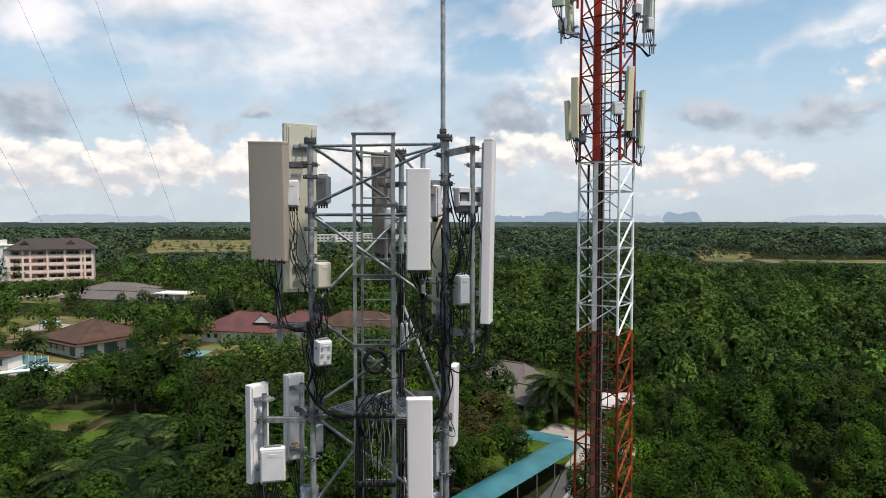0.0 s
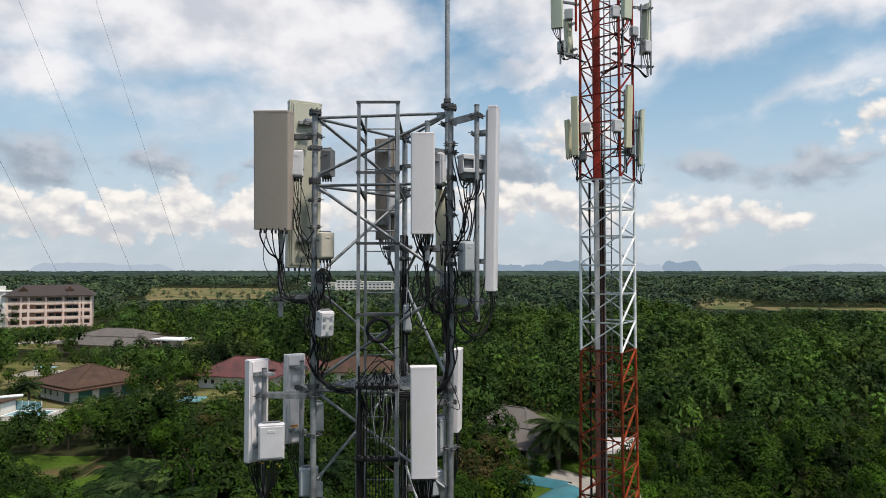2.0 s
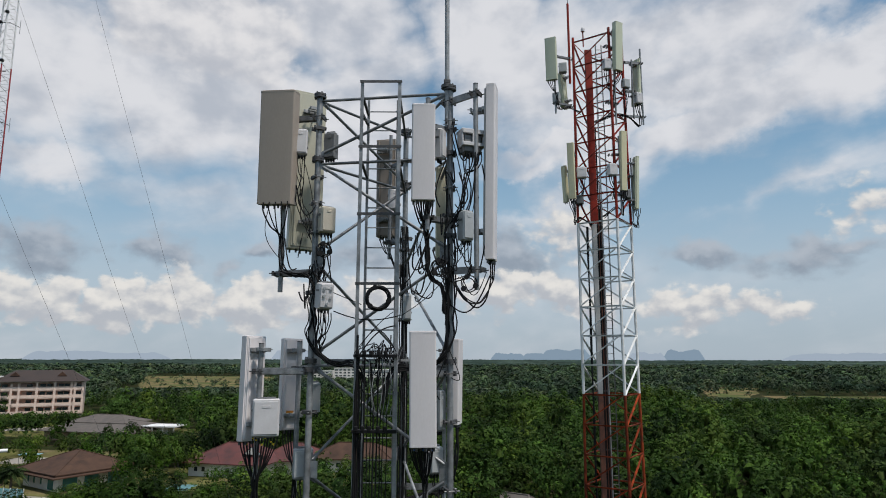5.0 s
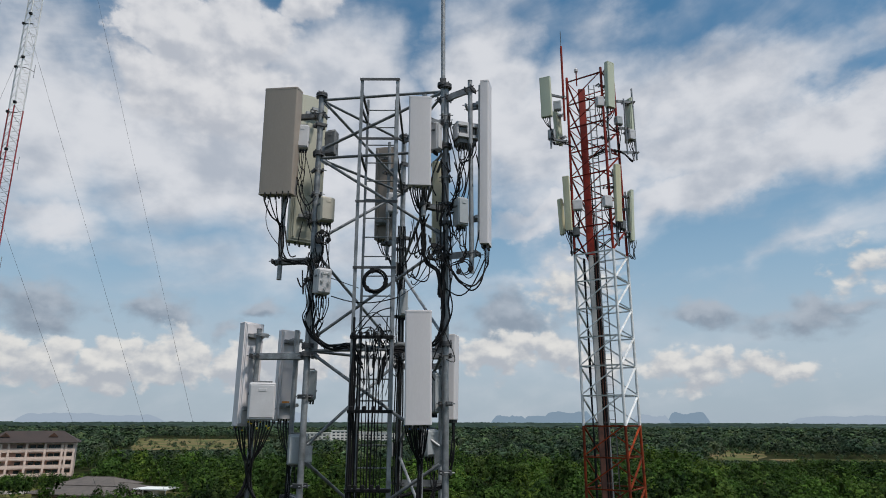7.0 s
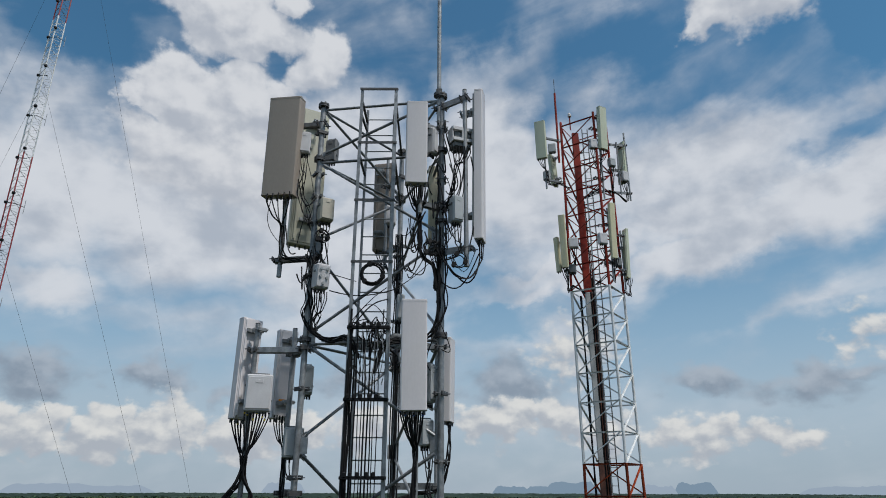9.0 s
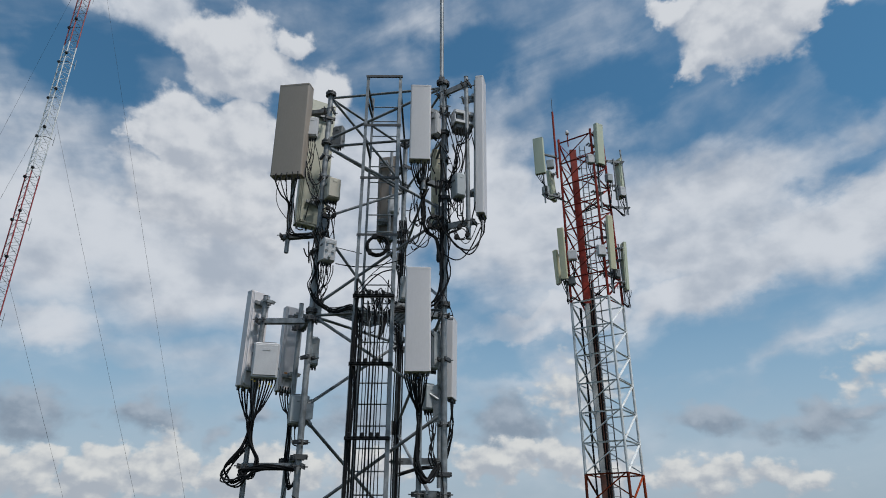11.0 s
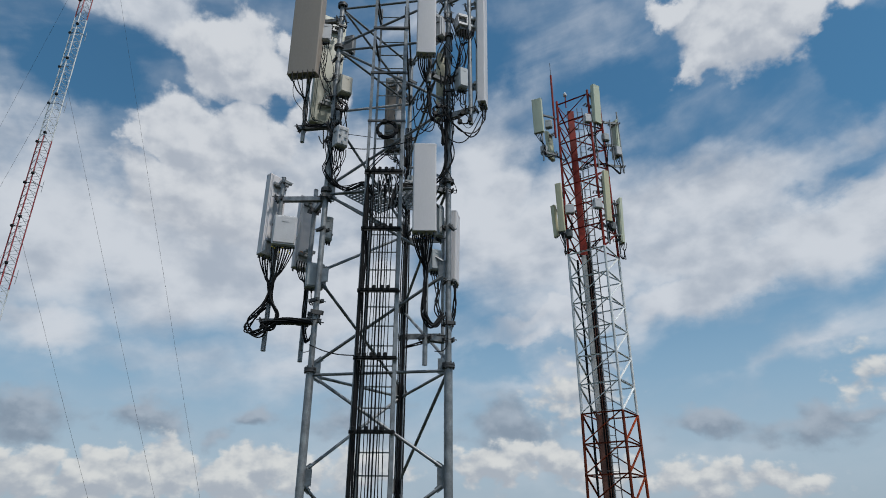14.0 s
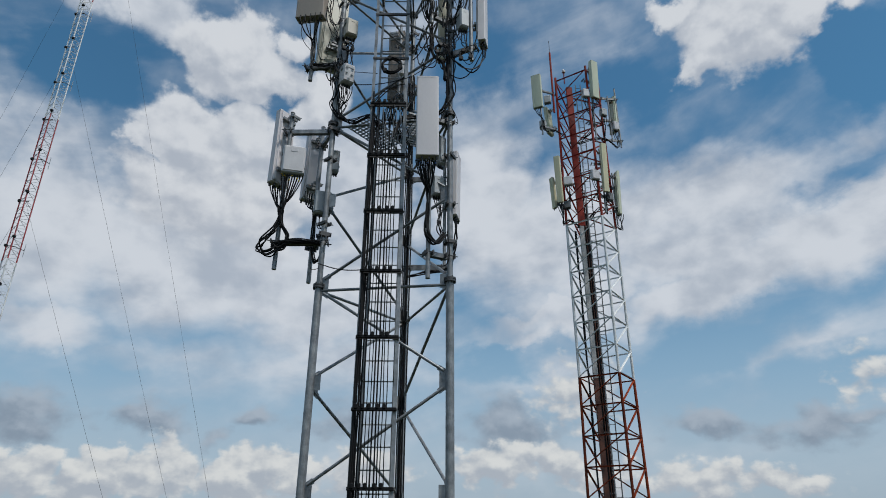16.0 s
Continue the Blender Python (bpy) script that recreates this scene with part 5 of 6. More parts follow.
def radio(label, c, w, d, h, yaw, mat, fins="side", tilt=0, name="radio_unit"):
    """A remote radio box with cooling fins on its back, a lid and cable glands."""
    t = thing(name, label, "radio unit", pose(*c, 0, 0, yaw) @ pose(0, 0, 0, tilt, 0, 0), "radio boxes on the tower")
    part("body", Geo().box((0, 0, 0), (w, d, h), 0.018), mat, t)
    part("cover", Geo().box((0, -d / 2 - 0.006, 0), (w * 0.88, 0.018, h * 0.86), 0.006).box((0, -d / 2 - 0.016, h * 0.30), (w * 0.3, 0.008, h * 0.08), 0.002), mat, t)
    n = max(5, int(w / 0.028))
    if fins:
        fin = Geo().box((0, d / 2 + 0.022, 0), (0.006, 0.05, h * 0.9)).mesh("fin", mat, False)
        for k in range(n):
            ob = new("fin", fin)
            ob.parent = t
            ob.location = ((k - (n - 1) / 2) * (w * 0.9 / (n - 1)), 0, 0)
    for s in (-1, 1):
        part("handle", Geo().box((0, d * 0.1, s * (h / 2 + 0.012)), (w * 0.7, d * 0.4, 0.02), 0.004), BOX_DARK, t)
        part("hinge", Geo().box((s * (w / 2 + 0.006), 0, -s * h * 0.2), (0.014, d * 0.5, 0.03), 0.003), BOX_DARK, t)
    for k in range(4):
        x = (k - 1.5) * w * 0.22
        part("gland", Geo().tube((x, 0, -h / 2 - 0.06), (x, 0, -h / 2), 0.014, 8), BLACK, t)
    return t


PANELS = {}
PANELS["big"] = panel("large flat beige panel antenna tilted down on a steel pole", (-2.523, 9.322, 31.255), 0.541, 0.20, 1.72, -10, 5.5, BEIGE, roll=2.0)
PANELS["back_left"] = panel("long cream panel antenna facing away behind the beige one", (-2.28, 10.2, 31.17), 0.52, 0.16, 2.66, -152, 2, CREAM, roll=-1.0)
PANELS["mid"] = panel("plain white panel antenna facing the camera on a tower leg", (-0.335, 8.711, 30.99), 0.327, 0.15, 1.375, 3, 2, WHITE)
PANELS["long"] = panel("very long slim white panel antenna seen edge-on", (0.645, 9.06, 30.82), 0.28, 0.13, 2.60, 76, 1, WHITE, back=BACK)
PANELS["low_left"] = panel("white panel antenna on an outer pole facing away", (-2.852, 9.676, 27.73), 0.338, 0.13, 1.495, -128, 2, WHITE, roll=-1.5)
PANELS["low_left_b"] = panel("grey-white panel antenna hung behind a tower leg", (-2.454, 10.375, 27.76), 0.318, 0.13, 1.40, -142, 2, WHITE, roll=-1.5)
PANELS["low_mid"] = panel("clean white panel antenna above a fan of black cables", (-0.320, 8.773, 27.768), 0.357, 0.15, 1.505, 2, 1, WHITE, roll=-0.5)
PANELS["low_right"] = panel("white panel antenna edge-on beside a tower leg", (0.185, 11.0, 27.78), 0.34, 0.12, 1.39, 77, 1, WHITE, back=BACK)
PANELS["back"] = panel("weathered taupe panel antenna on the rear leg", (-1.10, 11.75, 31.28), 0.36, 0.20, 1.85, 168, -2, TAUPE)
PANELS["narrow"] = panel("narrow cream panel antenna close behind a leg", (-0.09, 9.55, 30.3), 0.15, 0.10, 1.45, 8, 0, IVORY)
for key, cc in (("low_left_b", (0.02, -0.50)), ("low_left", (-0.06, -0.62)), ("low_right", (0.0, -0.40))):
    pn = PANELS[key]
    sticker = part("label_plate", Geo().box((cc[0], 0.086, cc[1]), (0.12, 0.006, 0.10)), BOX_WHITE, pn, "white maker's plate")
    part("label_stripe", Geo().box((cc[0], 0.090, cc[1] + 0.075), (0.12, 0.006, 0.035)), LABEL_RED, sticker, "brown warning stripe", False)
    part("label_bar", Geo().box((cc[0], 0.090, cc[1] + 0.045), (0.12, 0.006, 0.02)), YELLOW, sticker, "yellow warning stripe", False)

CLAMP_RND = random.Random(21)


def rig(label, p, z0, z1, arms, r=0.036):
    t = pole(label, p, z0, z1, r)
    bpy.context.view_layer.update()
    for a, b in arms:
        arm(t, a, b)
    return t


rig("steel pole behind the beige panel antenna", (-2.47, 9.58), 29.12, 32.0, (((-1.96, 9.5, 31.80), (-2.47, 9.58, 31.80)), ((-1.96, 9.5, 29.41), (-2.51, 9.56, 29.39))))
rig("steel pole carrying the long white antenna", (0.415, 9.0), 29.1, 32.13, (((0.02, 9.2, 31.92), (0.415, 9.0, 31.98)), ((0.02, 9.2, 29.38), (0.46, 9.0, 29.38))))
rig("outer steel pole with a white antenna", (-2.69, 9.52), 25.42, 28.36, (((-1.96, 9.5, 27.97), (-2.72, 9.52, 27.97)), ((-1.96, 9.5, 25.88), (-2.72, 9.52, 25.88))))
rig("steel pole behind a tower leg", (-2.24, 10.0), 25.38, 28.4, (((-1.96, 9.5, 28.0), (-2.24, 10.0, 28.0)), ((-1.96, 9.5, 26.0), (-2.24, 10.0, 26.0))))
rig("steel pole behind the white panel antenna", (-0.28, 9.0), 29.95, 31.9, (((0.02, 9.2, 31.5), (-0.28, 9.0, 31.5)), ((0.02, 9.2, 30.12), (-0.28, 9.0, 30.12))))
rig("steel pole under the low white antenna", (-0.285, 9.05), 25.1, 28.4, (((0.02, 9.2, 27.95), (-0.285, 9.05, 27.95)), ((0.02, 9.2, 25.5), (-0.285, 9.05, 25.5))))
rig("steel pole of the edge-on antenna", (-0.03, 11.05), 25.7, 28.4, (((-0.72, 11.08, 27.95), (-0.03, 11.05, 27.95)), ((-0.72, 11.08, 26.1), (-0.03, 11.05, 26.1))), 0.033)
for leg, zz in ((LEG_L, (31.62, 30.85, 30.45, 30.0, 29.1, 27.4, 26.2)), (LEG_R, (31.62, 30.6, 30.2, 29.9, 27.3, 26.4, 25.75)), (LEG_B, (31.2, 30.0, 28.8))):
    for z in zz:
        cl = thing("pipe_clamp", "small bolted steel clamp round a tower leg", "clamp", Matrix.Translation(at(leg, z)), "clamps on the tower legs")
        turn = CLAMP_RND.uniform(0, 3.1)
        cm = pose(0, 0, 0, 0, 0, math.degrees(turn))
        part("jaw", Geo().box((0, -0.055, 0), (0.19, 0.03, 0.06), 0.005, cm), ZINC_DARK, cl)
        part("jaw", Geo().box((0, 0.055, 0), (0.19, 0.03, 0.06), 0.005, cm), ZINC_DARK, cl)
        for x in (-0.08, 0.08):
            part("bolt", Geo().tube(cm @ Vector((x, -0.11, 0)), cm @ Vector((x, 0.10, 0)), 0.008, 6), ZINC, cl)
rig("steel pole on the rear leg", (-1.02, 11.45), 29.9, 32.2, (((-0.72, 11.08, 31.6), (-1.02, 11.45, 31.6)), ((-0.72, 11.08, 30.2), (-1.02, 11.45, 30.2))), 0.03)

radio("white radio box clamped behind the beige antenna", (-2.21, 9.40, 31.37), 0.20, 0.12, 0.40, 8, BOX_WHITE)
radio("dark finned radio box on the back of a leg", (-1.83, 9.78, 31.44), 0.20, 0.08, 0.44, -16, BOX_DARK)
radio("beige metal junction box on a tower leg", (-1.785, 9.42, 30.17), 0.22, 0.19, 0.39, 30, BOX_BEIGE, fins="", name="junction_box")
hung = radio("rounded white radio box hung on a tower leg", (-1.76, 9.32, 29.04), 0.215, 0.16, 0.38, 32, BOX_WHITE, tilt=6)
for x, z in ((-0.05, 0.11), (0.05, 0.11), (-0.05, 0.0), (0.05, -0.02), (0.0, -0.11)):
    part("port_cover", Geo().tube((x, -0.092, z), (x, -0.112, z), 0.022, 10), BOX_GREY, hung)
cage = radio("dark finned radio box in a white frame on the outer pole", (0.34, 9.10, 31.23), 0.30, 0.16, 0.30, 20, BOX_DARK)
for z, hh in ((0.17, 0.07), (-0.02, 0.06)):
    part("frame_bar", Geo().box((0.0, -0.11, z), (0.34, 0.05, hh), 0.008), BOX_WHITE, cage)
part("frame_post", Geo().box((0.0, -0.12, 0.08), (0.035, 0.03, 0.16), 0.006), BOX_WHITE, cage)
part("top_plate", Geo().box((0, 0, 0.19), (0.36, 0.24, 0.05), 0.012), BOX_WHITE, cage)
for x in (-0.165, 0.165):
    part("side_plate", Geo().box((x, -0.02, 0.07), (0.022, 0.2, 0.26), 0.006), BOX_WHITE, cage)
radio("grey radio box on the outer pole", (0.27, 8.99, 30.0), 0.165, 0.16, 0.43, 25, BOX_GREY)
radio("white radio box behind the panel antenna", (-0.11, 9.12, 31.25), 0.13, 0.14, 0.46, 60, BOX_WHITE)
radio("white flat radio box under the outer antenna", (-2.55, 9.42, 27.33), 0.37, 0.13, 0.52, 14, BOX_WHITE)
radio("grey radio box behind a tower leg", (-1.97, 9.85, 27.58), 0.18, 0.14, 0.44, 20, BOX_GREY)
radio("pale grey radio box low on a tower leg", (-2.06, 9.68, 26.67), 0.28, 0.14, 0.42, 15, BOX_GREY)
radio("slim metal radio box beside a tower leg", (-0.11, 9.28, 27.45), 0.12, 0.14, 0.55, 40, BOX_GREY)
radio("grey radio box low beside a tower leg", (-0.16, 9.3, 26.78), 0.19, 0.14, 0.36, 25, BOX_GREY)
radio("grey radio box on the rear leg", (-0.66, 10.9, 29.0), 0.13, 0.16, 0.45, 10, BOX_GREY)
radio("white radio box under the rear antenna", (-0.95, 11.5, 31.0), 0.22, 0.14, 0.4, 10, BOX_WHITE)

# ---- the red and white tower ----
def red_white_tower():
    c = Vector((5.945, 23.35, 0))
    tw = thing("lattice_tower", "square red and white painted steel lattice tower with corner legs", "tower", pose(*c))
    top, step = 40.35, 1.02
    dirs = [Vector((math.cos(radians(10 + 90 * k)), math.sin(radians(10 + 90 * k)), 0)) for k in range(4)]

    def half(z):
        return 1.045 + max(0.0, (27 - z)) * 0.012 - max(0, z - 33) * 0.006

    def corner(k, z):
        return dirs[k % 4] * half(z) + Vector((0, 0, z))

    def paint(z):
        if z > 33.0:
            return RED
        if z > 26.9:
            return WHITEPAINT
        if z > 20.0:
            return ORANGE
        return WHITEPAINT if int((26.0 - z) / 6) % 2 == 1 else ORANGE
    zs = [33.03 + step * k for k in range(8)]
    down = [33.03 - step * k for k in range(1, 33)]
    zs = sorted(zs + [z for z in down if z > 0.2] + [0.0])
    for k in range(4):
        cuts = [0, 2.0, 8.0, 14.0, 20.0, 26.9, 33.03, top]
        for a, b in zip(cuts, cuts[1:]):
            part("leg", Geo().tube(corner(k, a), corner(k, b), 0.050, 10), paint((a + b) / 2), tw)
    for i, (a, b) in enumerate(zip(zs, zs[1:])):
        mt = paint((a + b) / 2)
        for k in range(4):
            part("crossbar", Geo().angle(corner(k, b), corner(k + 1, b), 0.05, 0.008, (0, 0, -1), dirs[k]), mt, tw)
            part("brace", Geo().angle(corner(k, a), corner(k + 1, b), 0.055, 0.009, dirs[k] + dirs[k + 1 - 4], (0, 0, 1)), mt, tw)
    # painted cable channel, its bank of black cables, and the ladder inside
    for a, b in ((0, 2.0), (2.0, 8.0), (8.0, 14.0), (14.0, 20.0), (20.0, 26.9), (26.9, 33.03), (33.03, 39.9)):
        x0, x1 = (-0.50, -0.33) if a < 30 else (-0.53, -0.27)
        g = Geo().box(((x0 + x1) / 2, -0.12, (a + b) / 2), (x1 - x0, 0.025, b - a - 0.01), 0.006)
        g.box((x0 + 0.012, -0.06, (a + b) / 2), (0.024, 0.10, b - a - 0.01)).box((x1 - 0.012, -0.06, (a + b) / 2), (0.024, 0.10, b - a - 0.01))
        # white sections' channel is grey: shade on its paint is put into the colour
        part("cable_channel", g, RED if a > 30 else BACK if paint((a + b) / 2) is WHITEPAINT else BROWN_TRAY, tw, "painted cable channel")
    for k in range(9):
        x, y = -0.315 + k * 0.021, -0.10 + 0.035 * (k % 3)
        part("cable", Geo().tube((x, y, 0), (x, y, 39.6 - 0.7 * k if k % 3 else 33.6), 0.019, 6), BROWN_TRAY if k % 4 == 3 else BLACK, tw)
    for k in range(3):
        part("cable", Geo().sweep([(-0.60 + 0.02 * k + 0.012 * math.sin(z * 1.7 + k), 0.30 + 0.02 * k, z) for z in range(0, 34)], 0.022, 6), BLACK, tw)
    for z in range(1, 40, 2):
        part("cable_clamp", Geo().box((-0.36, -0.06, z), (0.44, 0.10, 0.05), 0.005), ZINC_DARK, tw)
    part("conduit", Geo().tube((-0.11, -0.05, 0), (-0.11, -0.05, 38.5), 0.022, 8), ZINC, tw)
    for x in (-0.06, 0.16):
        part("ladder_rail", Geo().bar((x, 0.1, 0), (x, 0.1, 40.2), 0.03, 0.04, (0, 1, 0)), ZINC_DARK, tw)
    rung = Geo().tube((-0.06, 0.1, 0), (0.16, 0.1, 0), 0.01, 6).mesh("ladder_rung", ZINC_DARK)
    for k in range(130):
        ob = new("ladder_rung", rung)
        ob.parent = tw
        ob.location = (0, 0, 40 - k * 0.3)
    return tw


far_tower = red_white_tower()


def tower_two(label, c, w, d, h, yaw, mat=None, tilt=3):
    return panel(label, c, w, d, h, yaw, tilt, mat or CREAM, "panel antennas on the painted tower", 4)


IV2 = material("yellowed_radome", (0.62, 0.58, 0.38), 0.5, 0.0, 0.08, 3, 40, 0.03, (0.55, 0.52, 0.38), (0.5, 0.85), (1, 1, 0.4))
PALE = material("pale_green_radome", (0.56, 0.59, 0.45), 0.5, 0.0, 0.06, 3, 40, 0.03, (0.47, 0.50, 0.38), (0.5, 0.85), (1, 1, 0.4))
tower_two("pale greenish panel antenna at the head of the painted tower", (4.02, 22.75, 39.27), 0.42, 0.16, 1.66, -25, PALE)
tower_two("tall pale panel antenna at the head of the painted tower", (6.42, 22.3, 39.55), 0.36, 0.18, 1.88, 30, PALE)
tower_two("pale panel antenna facing away on twin poles", (7.52, 23.75, 38.78), 0.42, 0.14, 1.9, 120, PALE)
tower_two("pale panel antenna facing away behind the tower", (4.62, 23.75, 38.42), 0.40, 0.14, 1.4, -130, PALE)
tower_two("slim yellowed panel antenna under the tower head", (4.66, 22.8, 34.92), 0.25, 0.12, 2.1, -25, IV2)
tower_two("short yellowed panel antenna behind another", (4.50, 23.3, 34.55), 0.20, 0.12, 1.4, -60, IV2)
tower_two("slim yellowed panel antenna under the tower head", (6.41, 22.2, 35.12), 0.24, 0.12, 2.18, 20, IV2)
tower_two("slim pale panel antenna turned edge-on", (7.2, 23.4, 34.63), 0.26, 0.12, 2.05, 105, PALE)
rig("grey steel pole on the painted tower", (4.18, 22.95), 37.2, 40.0, (((4.85, 23.2, 39.5), (4.18, 22.95, 39.5)), ((4.85, 23.2, 37.6), (4.18, 22.95, 37.6))), 0.035)
rig("grey steel pole on the painted tower", (6.32, 22.55), 36.6, 40.2, (((6.02, 22.4, 39.6), (6.32, 22.55, 39.6)), ((6.02, 22.4, 37.4), (6.32, 22.55, 37.4))), 0.035)
rig("grey steel pole on the painted tower", (7.66, 23.6), 37.0, 40.1, (((6.92, 23.5, 39.5), (7.66, 23.6, 39.5)), ((6.92, 23.5, 37.3), (7.66, 23.6, 37.3))), 0.035)
rig("grey steel pole on the painted tower", (7.28, 23.5), 37.2, 39.6, (((6.92, 23.5, 38.3), (7.28, 23.5, 38.3)),), 0.03)
rig("grey steel pole on the painted tower", (4.76, 22.98), 33.3, 36.0, (((4.85, 23.2, 35.6), (4.76, 22.98, 35.6)), ((4.85, 23.2, 33.8), (4.76, 22.98, 33.8))), 0.035)
rig("grey steel pole on the painted tower", (6.33, 22.4), 33.2, 36.1, (((6.02, 22.4, 35.4), (6.33, 22.4, 35.4)), ((6.02, 22.4, 33.9), (6.33, 22.4, 33.9))), 0.035)
rig("grey steel pole on the painted tower", (7.05, 23.45), 33.2, 35.6, (((6.92, 23.5, 34.9), (7.05, 23.45, 34.9)), ((6.92, 23.5, 33.8), (7.05, 23.45, 33.8))), 0.03)
for c, w, h, yaw, mt in (((5.05, 22.85, 34.86), 0.36, 0.40, -10, BOX_WHITE), ((6.02, 22.25, 34.8), 0.34, 0.44, 15, BOX_WHITE), ((6.02, 22.35, 38.87), 0.30, 0.42, 10, BOX_WHITE),
                         ((6.9, 23.1, 38.45), 0.28, 0.36, 20, BOX_GREY), ((4.5, 23.0, 39.03), 0.30, 0.40, -15, BOX_GREY), ((7.5, 23.55, 38.05), 0.30, 0.45, 25, BOX_WHITE),
                         ((4.3, 23.4, 38.0), 0.28, 0.40, -30, BOX_GREY), ((6.6, 22.6, 34.0), 0.26, 0.34, 25, BOX_DARK), ((5.0, 23.1, 33.9), 0.26, 0.34, -20, BOX_DARK)):
    radio("small radio box fixed on the painted tower", c, w, 0.15, h, yaw, mt)
beacon = thing("beacon", "small obstruction lamp on a short stem", "lamp", pose(5.31, 23.0, 39.9))
part("stem", Geo().tube((0, 0, 0), (0, 0, 0.62), 0.025, 8), RED, beacon)
part("lens", Geo().tube((0, 0, 0.62), (0, 0, 0.72), 0.075, 10).tube((0, 0, 0.72), (0, 0, 0.80), 0.07, 10, 0.03), BOX_WHITE, beacon)
far_rod = thing("lightning_rod", "thin red lightning rod on the painted tower", "lightning rod", pose(4.80, 23.2, 38.5))
part("pole", Geo().tube((0, 0, 0), (0, 0, 3.3), 0.045, 8), RED, far_rod)
part("tip", Geo().tube((0, 0, 3.3), (0, 0, 4.0), 0.012, 6), ZINC_DARK, far_rod)


# ---- guyed mast ----
MAST_RED = material("mast_red_paint", (0.33, 0.03, 0.035), 0.55, 0.0, 0.25, 5, 60, 0.1, (0.22, 0.025, 0.025), (0.45, 0.75))


def guyed_mast():
    mx, my = -19.57, 27.35
    t = thing("guyed_mast", "slender red and white lattice radio mast held by guy wires", "mast", pose(mx, my, 0, 0, -0.573, 0))
    R = 0.33
    dirs = [Vector((math.cos(a), math.sin(a), 0)) * R for a in (radians(-65), radians(55), radians(175))]
    top = 66.0
    cuts = [0, 1.1, 9.1, 17.1, 25.1, 33.1, 41.1, 49.1, 57.1, top]
    for i, (a, b) in enumerate(zip(cuts, cuts[1:])):
        mt = MAST_RED if i % 2 == 1 else WHITEPAINT
        for d in dirs:
            part("leg", Geo().tube(d + Vector((0, 0, a)), d + Vector((0, 0, b)), 0.03, 6), mt, t)
        g = Geo()
        n = int((b - a) / 0.5)
        for k in range(n):
            z0, z1 = a + (b - a) * k / n, a + (b - a) * (k + 0.5) / n
            z2 = a + (b - a) * (k + 1) / n
            for j in range(3):
                p, q = dirs[j], dirs[(j + 1) % 3]
                g.tube(p + Vector((0, 0, z0)), q + Vector((0, 0, z1)), 0.010, 4)
                g.tube(q + Vector((0, 0, z1)), p + Vector((0, 0, z2)), 0.010, 4)
        part("lacing", g, ZINC if i % 2 else WHITEPAINT, t)
    for k in range(14):
        z = 29.2 + 2.35 * k
        d = dirs[0] * 1.0 + Vector((0.12, 0.1, 0))
        g = Geo().tube(dirs[2] * 1.15 + Vector((0, 0, z)), d + Vector((0.0, 0.0, z - 0.18)), 0.022, 6)
        if k % 2 == 0:
            g.tube(d + Vector((0, 0, z - 0.18)), d + Vector((0.32, 0.2, z - 0.30)), 0.014, 6)
        arm_part = part("side_arm", g, ZINC_DARK, t)
        part("clamp", Geo().box(dirs[2] * 1.1 + Vector((0, 0, z)), (0.12, 0.12, 0.12), 0.01), BLACK, arm_part)
        part("clamp", Geo().box(dirs[0] * 1.1 + Vector((0, 0, z + 0.3)), (0.12, 0.12, 0.12), 0.01), BLACK, arm_part)
        if k % 2 == 0:
            part("dipole", Geo().tube(d + Vector((0.32, 0.2, z - 0.62)), d + Vector((0.32, 0.2, z + 0.05)), 0.012, 6), ZINC, arm_part)
    return t, Vector((mx, my, 0))


mast, MAST = guyed_mast()


def guy(z, anchor):
    a = Vector((MAST.x - z * 0.010, MAST.y, z))
    b = Vector(anchor)
    w = single("guy_wire", Geo().sweep([a.lerp(b, k / 12) - Vector((0, 0, 0.5 * math.sin(math.pi * k / 12))) for k in range(13)], 0.0052, 5), WIRE, "thin steel guy wire from the mast down to the ground", "wire", "guy wires of the mast")
    return w


for z, ax in ((36.1, -5.0), (45.2, -4.0), (56.5, -4.0)):
    for an in ((ax, 35.6, 0), (-41, 40, 0)):
        guy(z, an)


boom = thing("antenna_boom", "white horizontal pipe reaching out from the mast", "boom", pose(-20.35, 27.35, 24.2))
part("pipe", Geo().tube((0, 0, 0), (1.75, 1.15, 0.0), 0.075, 10), WHITEPAINT, boom)
part("clamp", Geo().box((0.05, 0, 0), (0.3, 0.3, 0.2), 0.02), ZINC_DARK, boom)
# ---- cables ----
CRND = random.Random(11)


def wobble(p, s):
    return Vector(p) + Vector((CRND.uniform(-s, s), CRND.uniform(-s, s), CRND.uniform(-s, s)))


def bundle(label, routes, r=0.0125, mat=None, tapes=()):
    """Cables that run together: one thing, each cable a part."""
    start = Vector(routes[0][0])
    t = thing("cable_bundle", label, "cables", Matrix.Translation(start), "black feeder cables")
    for i, route in enumerate(routes):
        pts = [p - start for p in smooth_path(route, 6)]
        c = part("cable", Geo().sweep(pts, r * CRND.uniform(0.8, 1.15), 6), mat or BLACK, t)
        if tapes:
            k = min(len(pts) - 3, 3 + i % 4)
            part("tape", Geo().sweep([pts[k], pts[k].lerp(pts[k + 1], 0.7)], r * 1.35, 6), tapes[i % len(tapes)], c, "coloured marking tape")
    return t


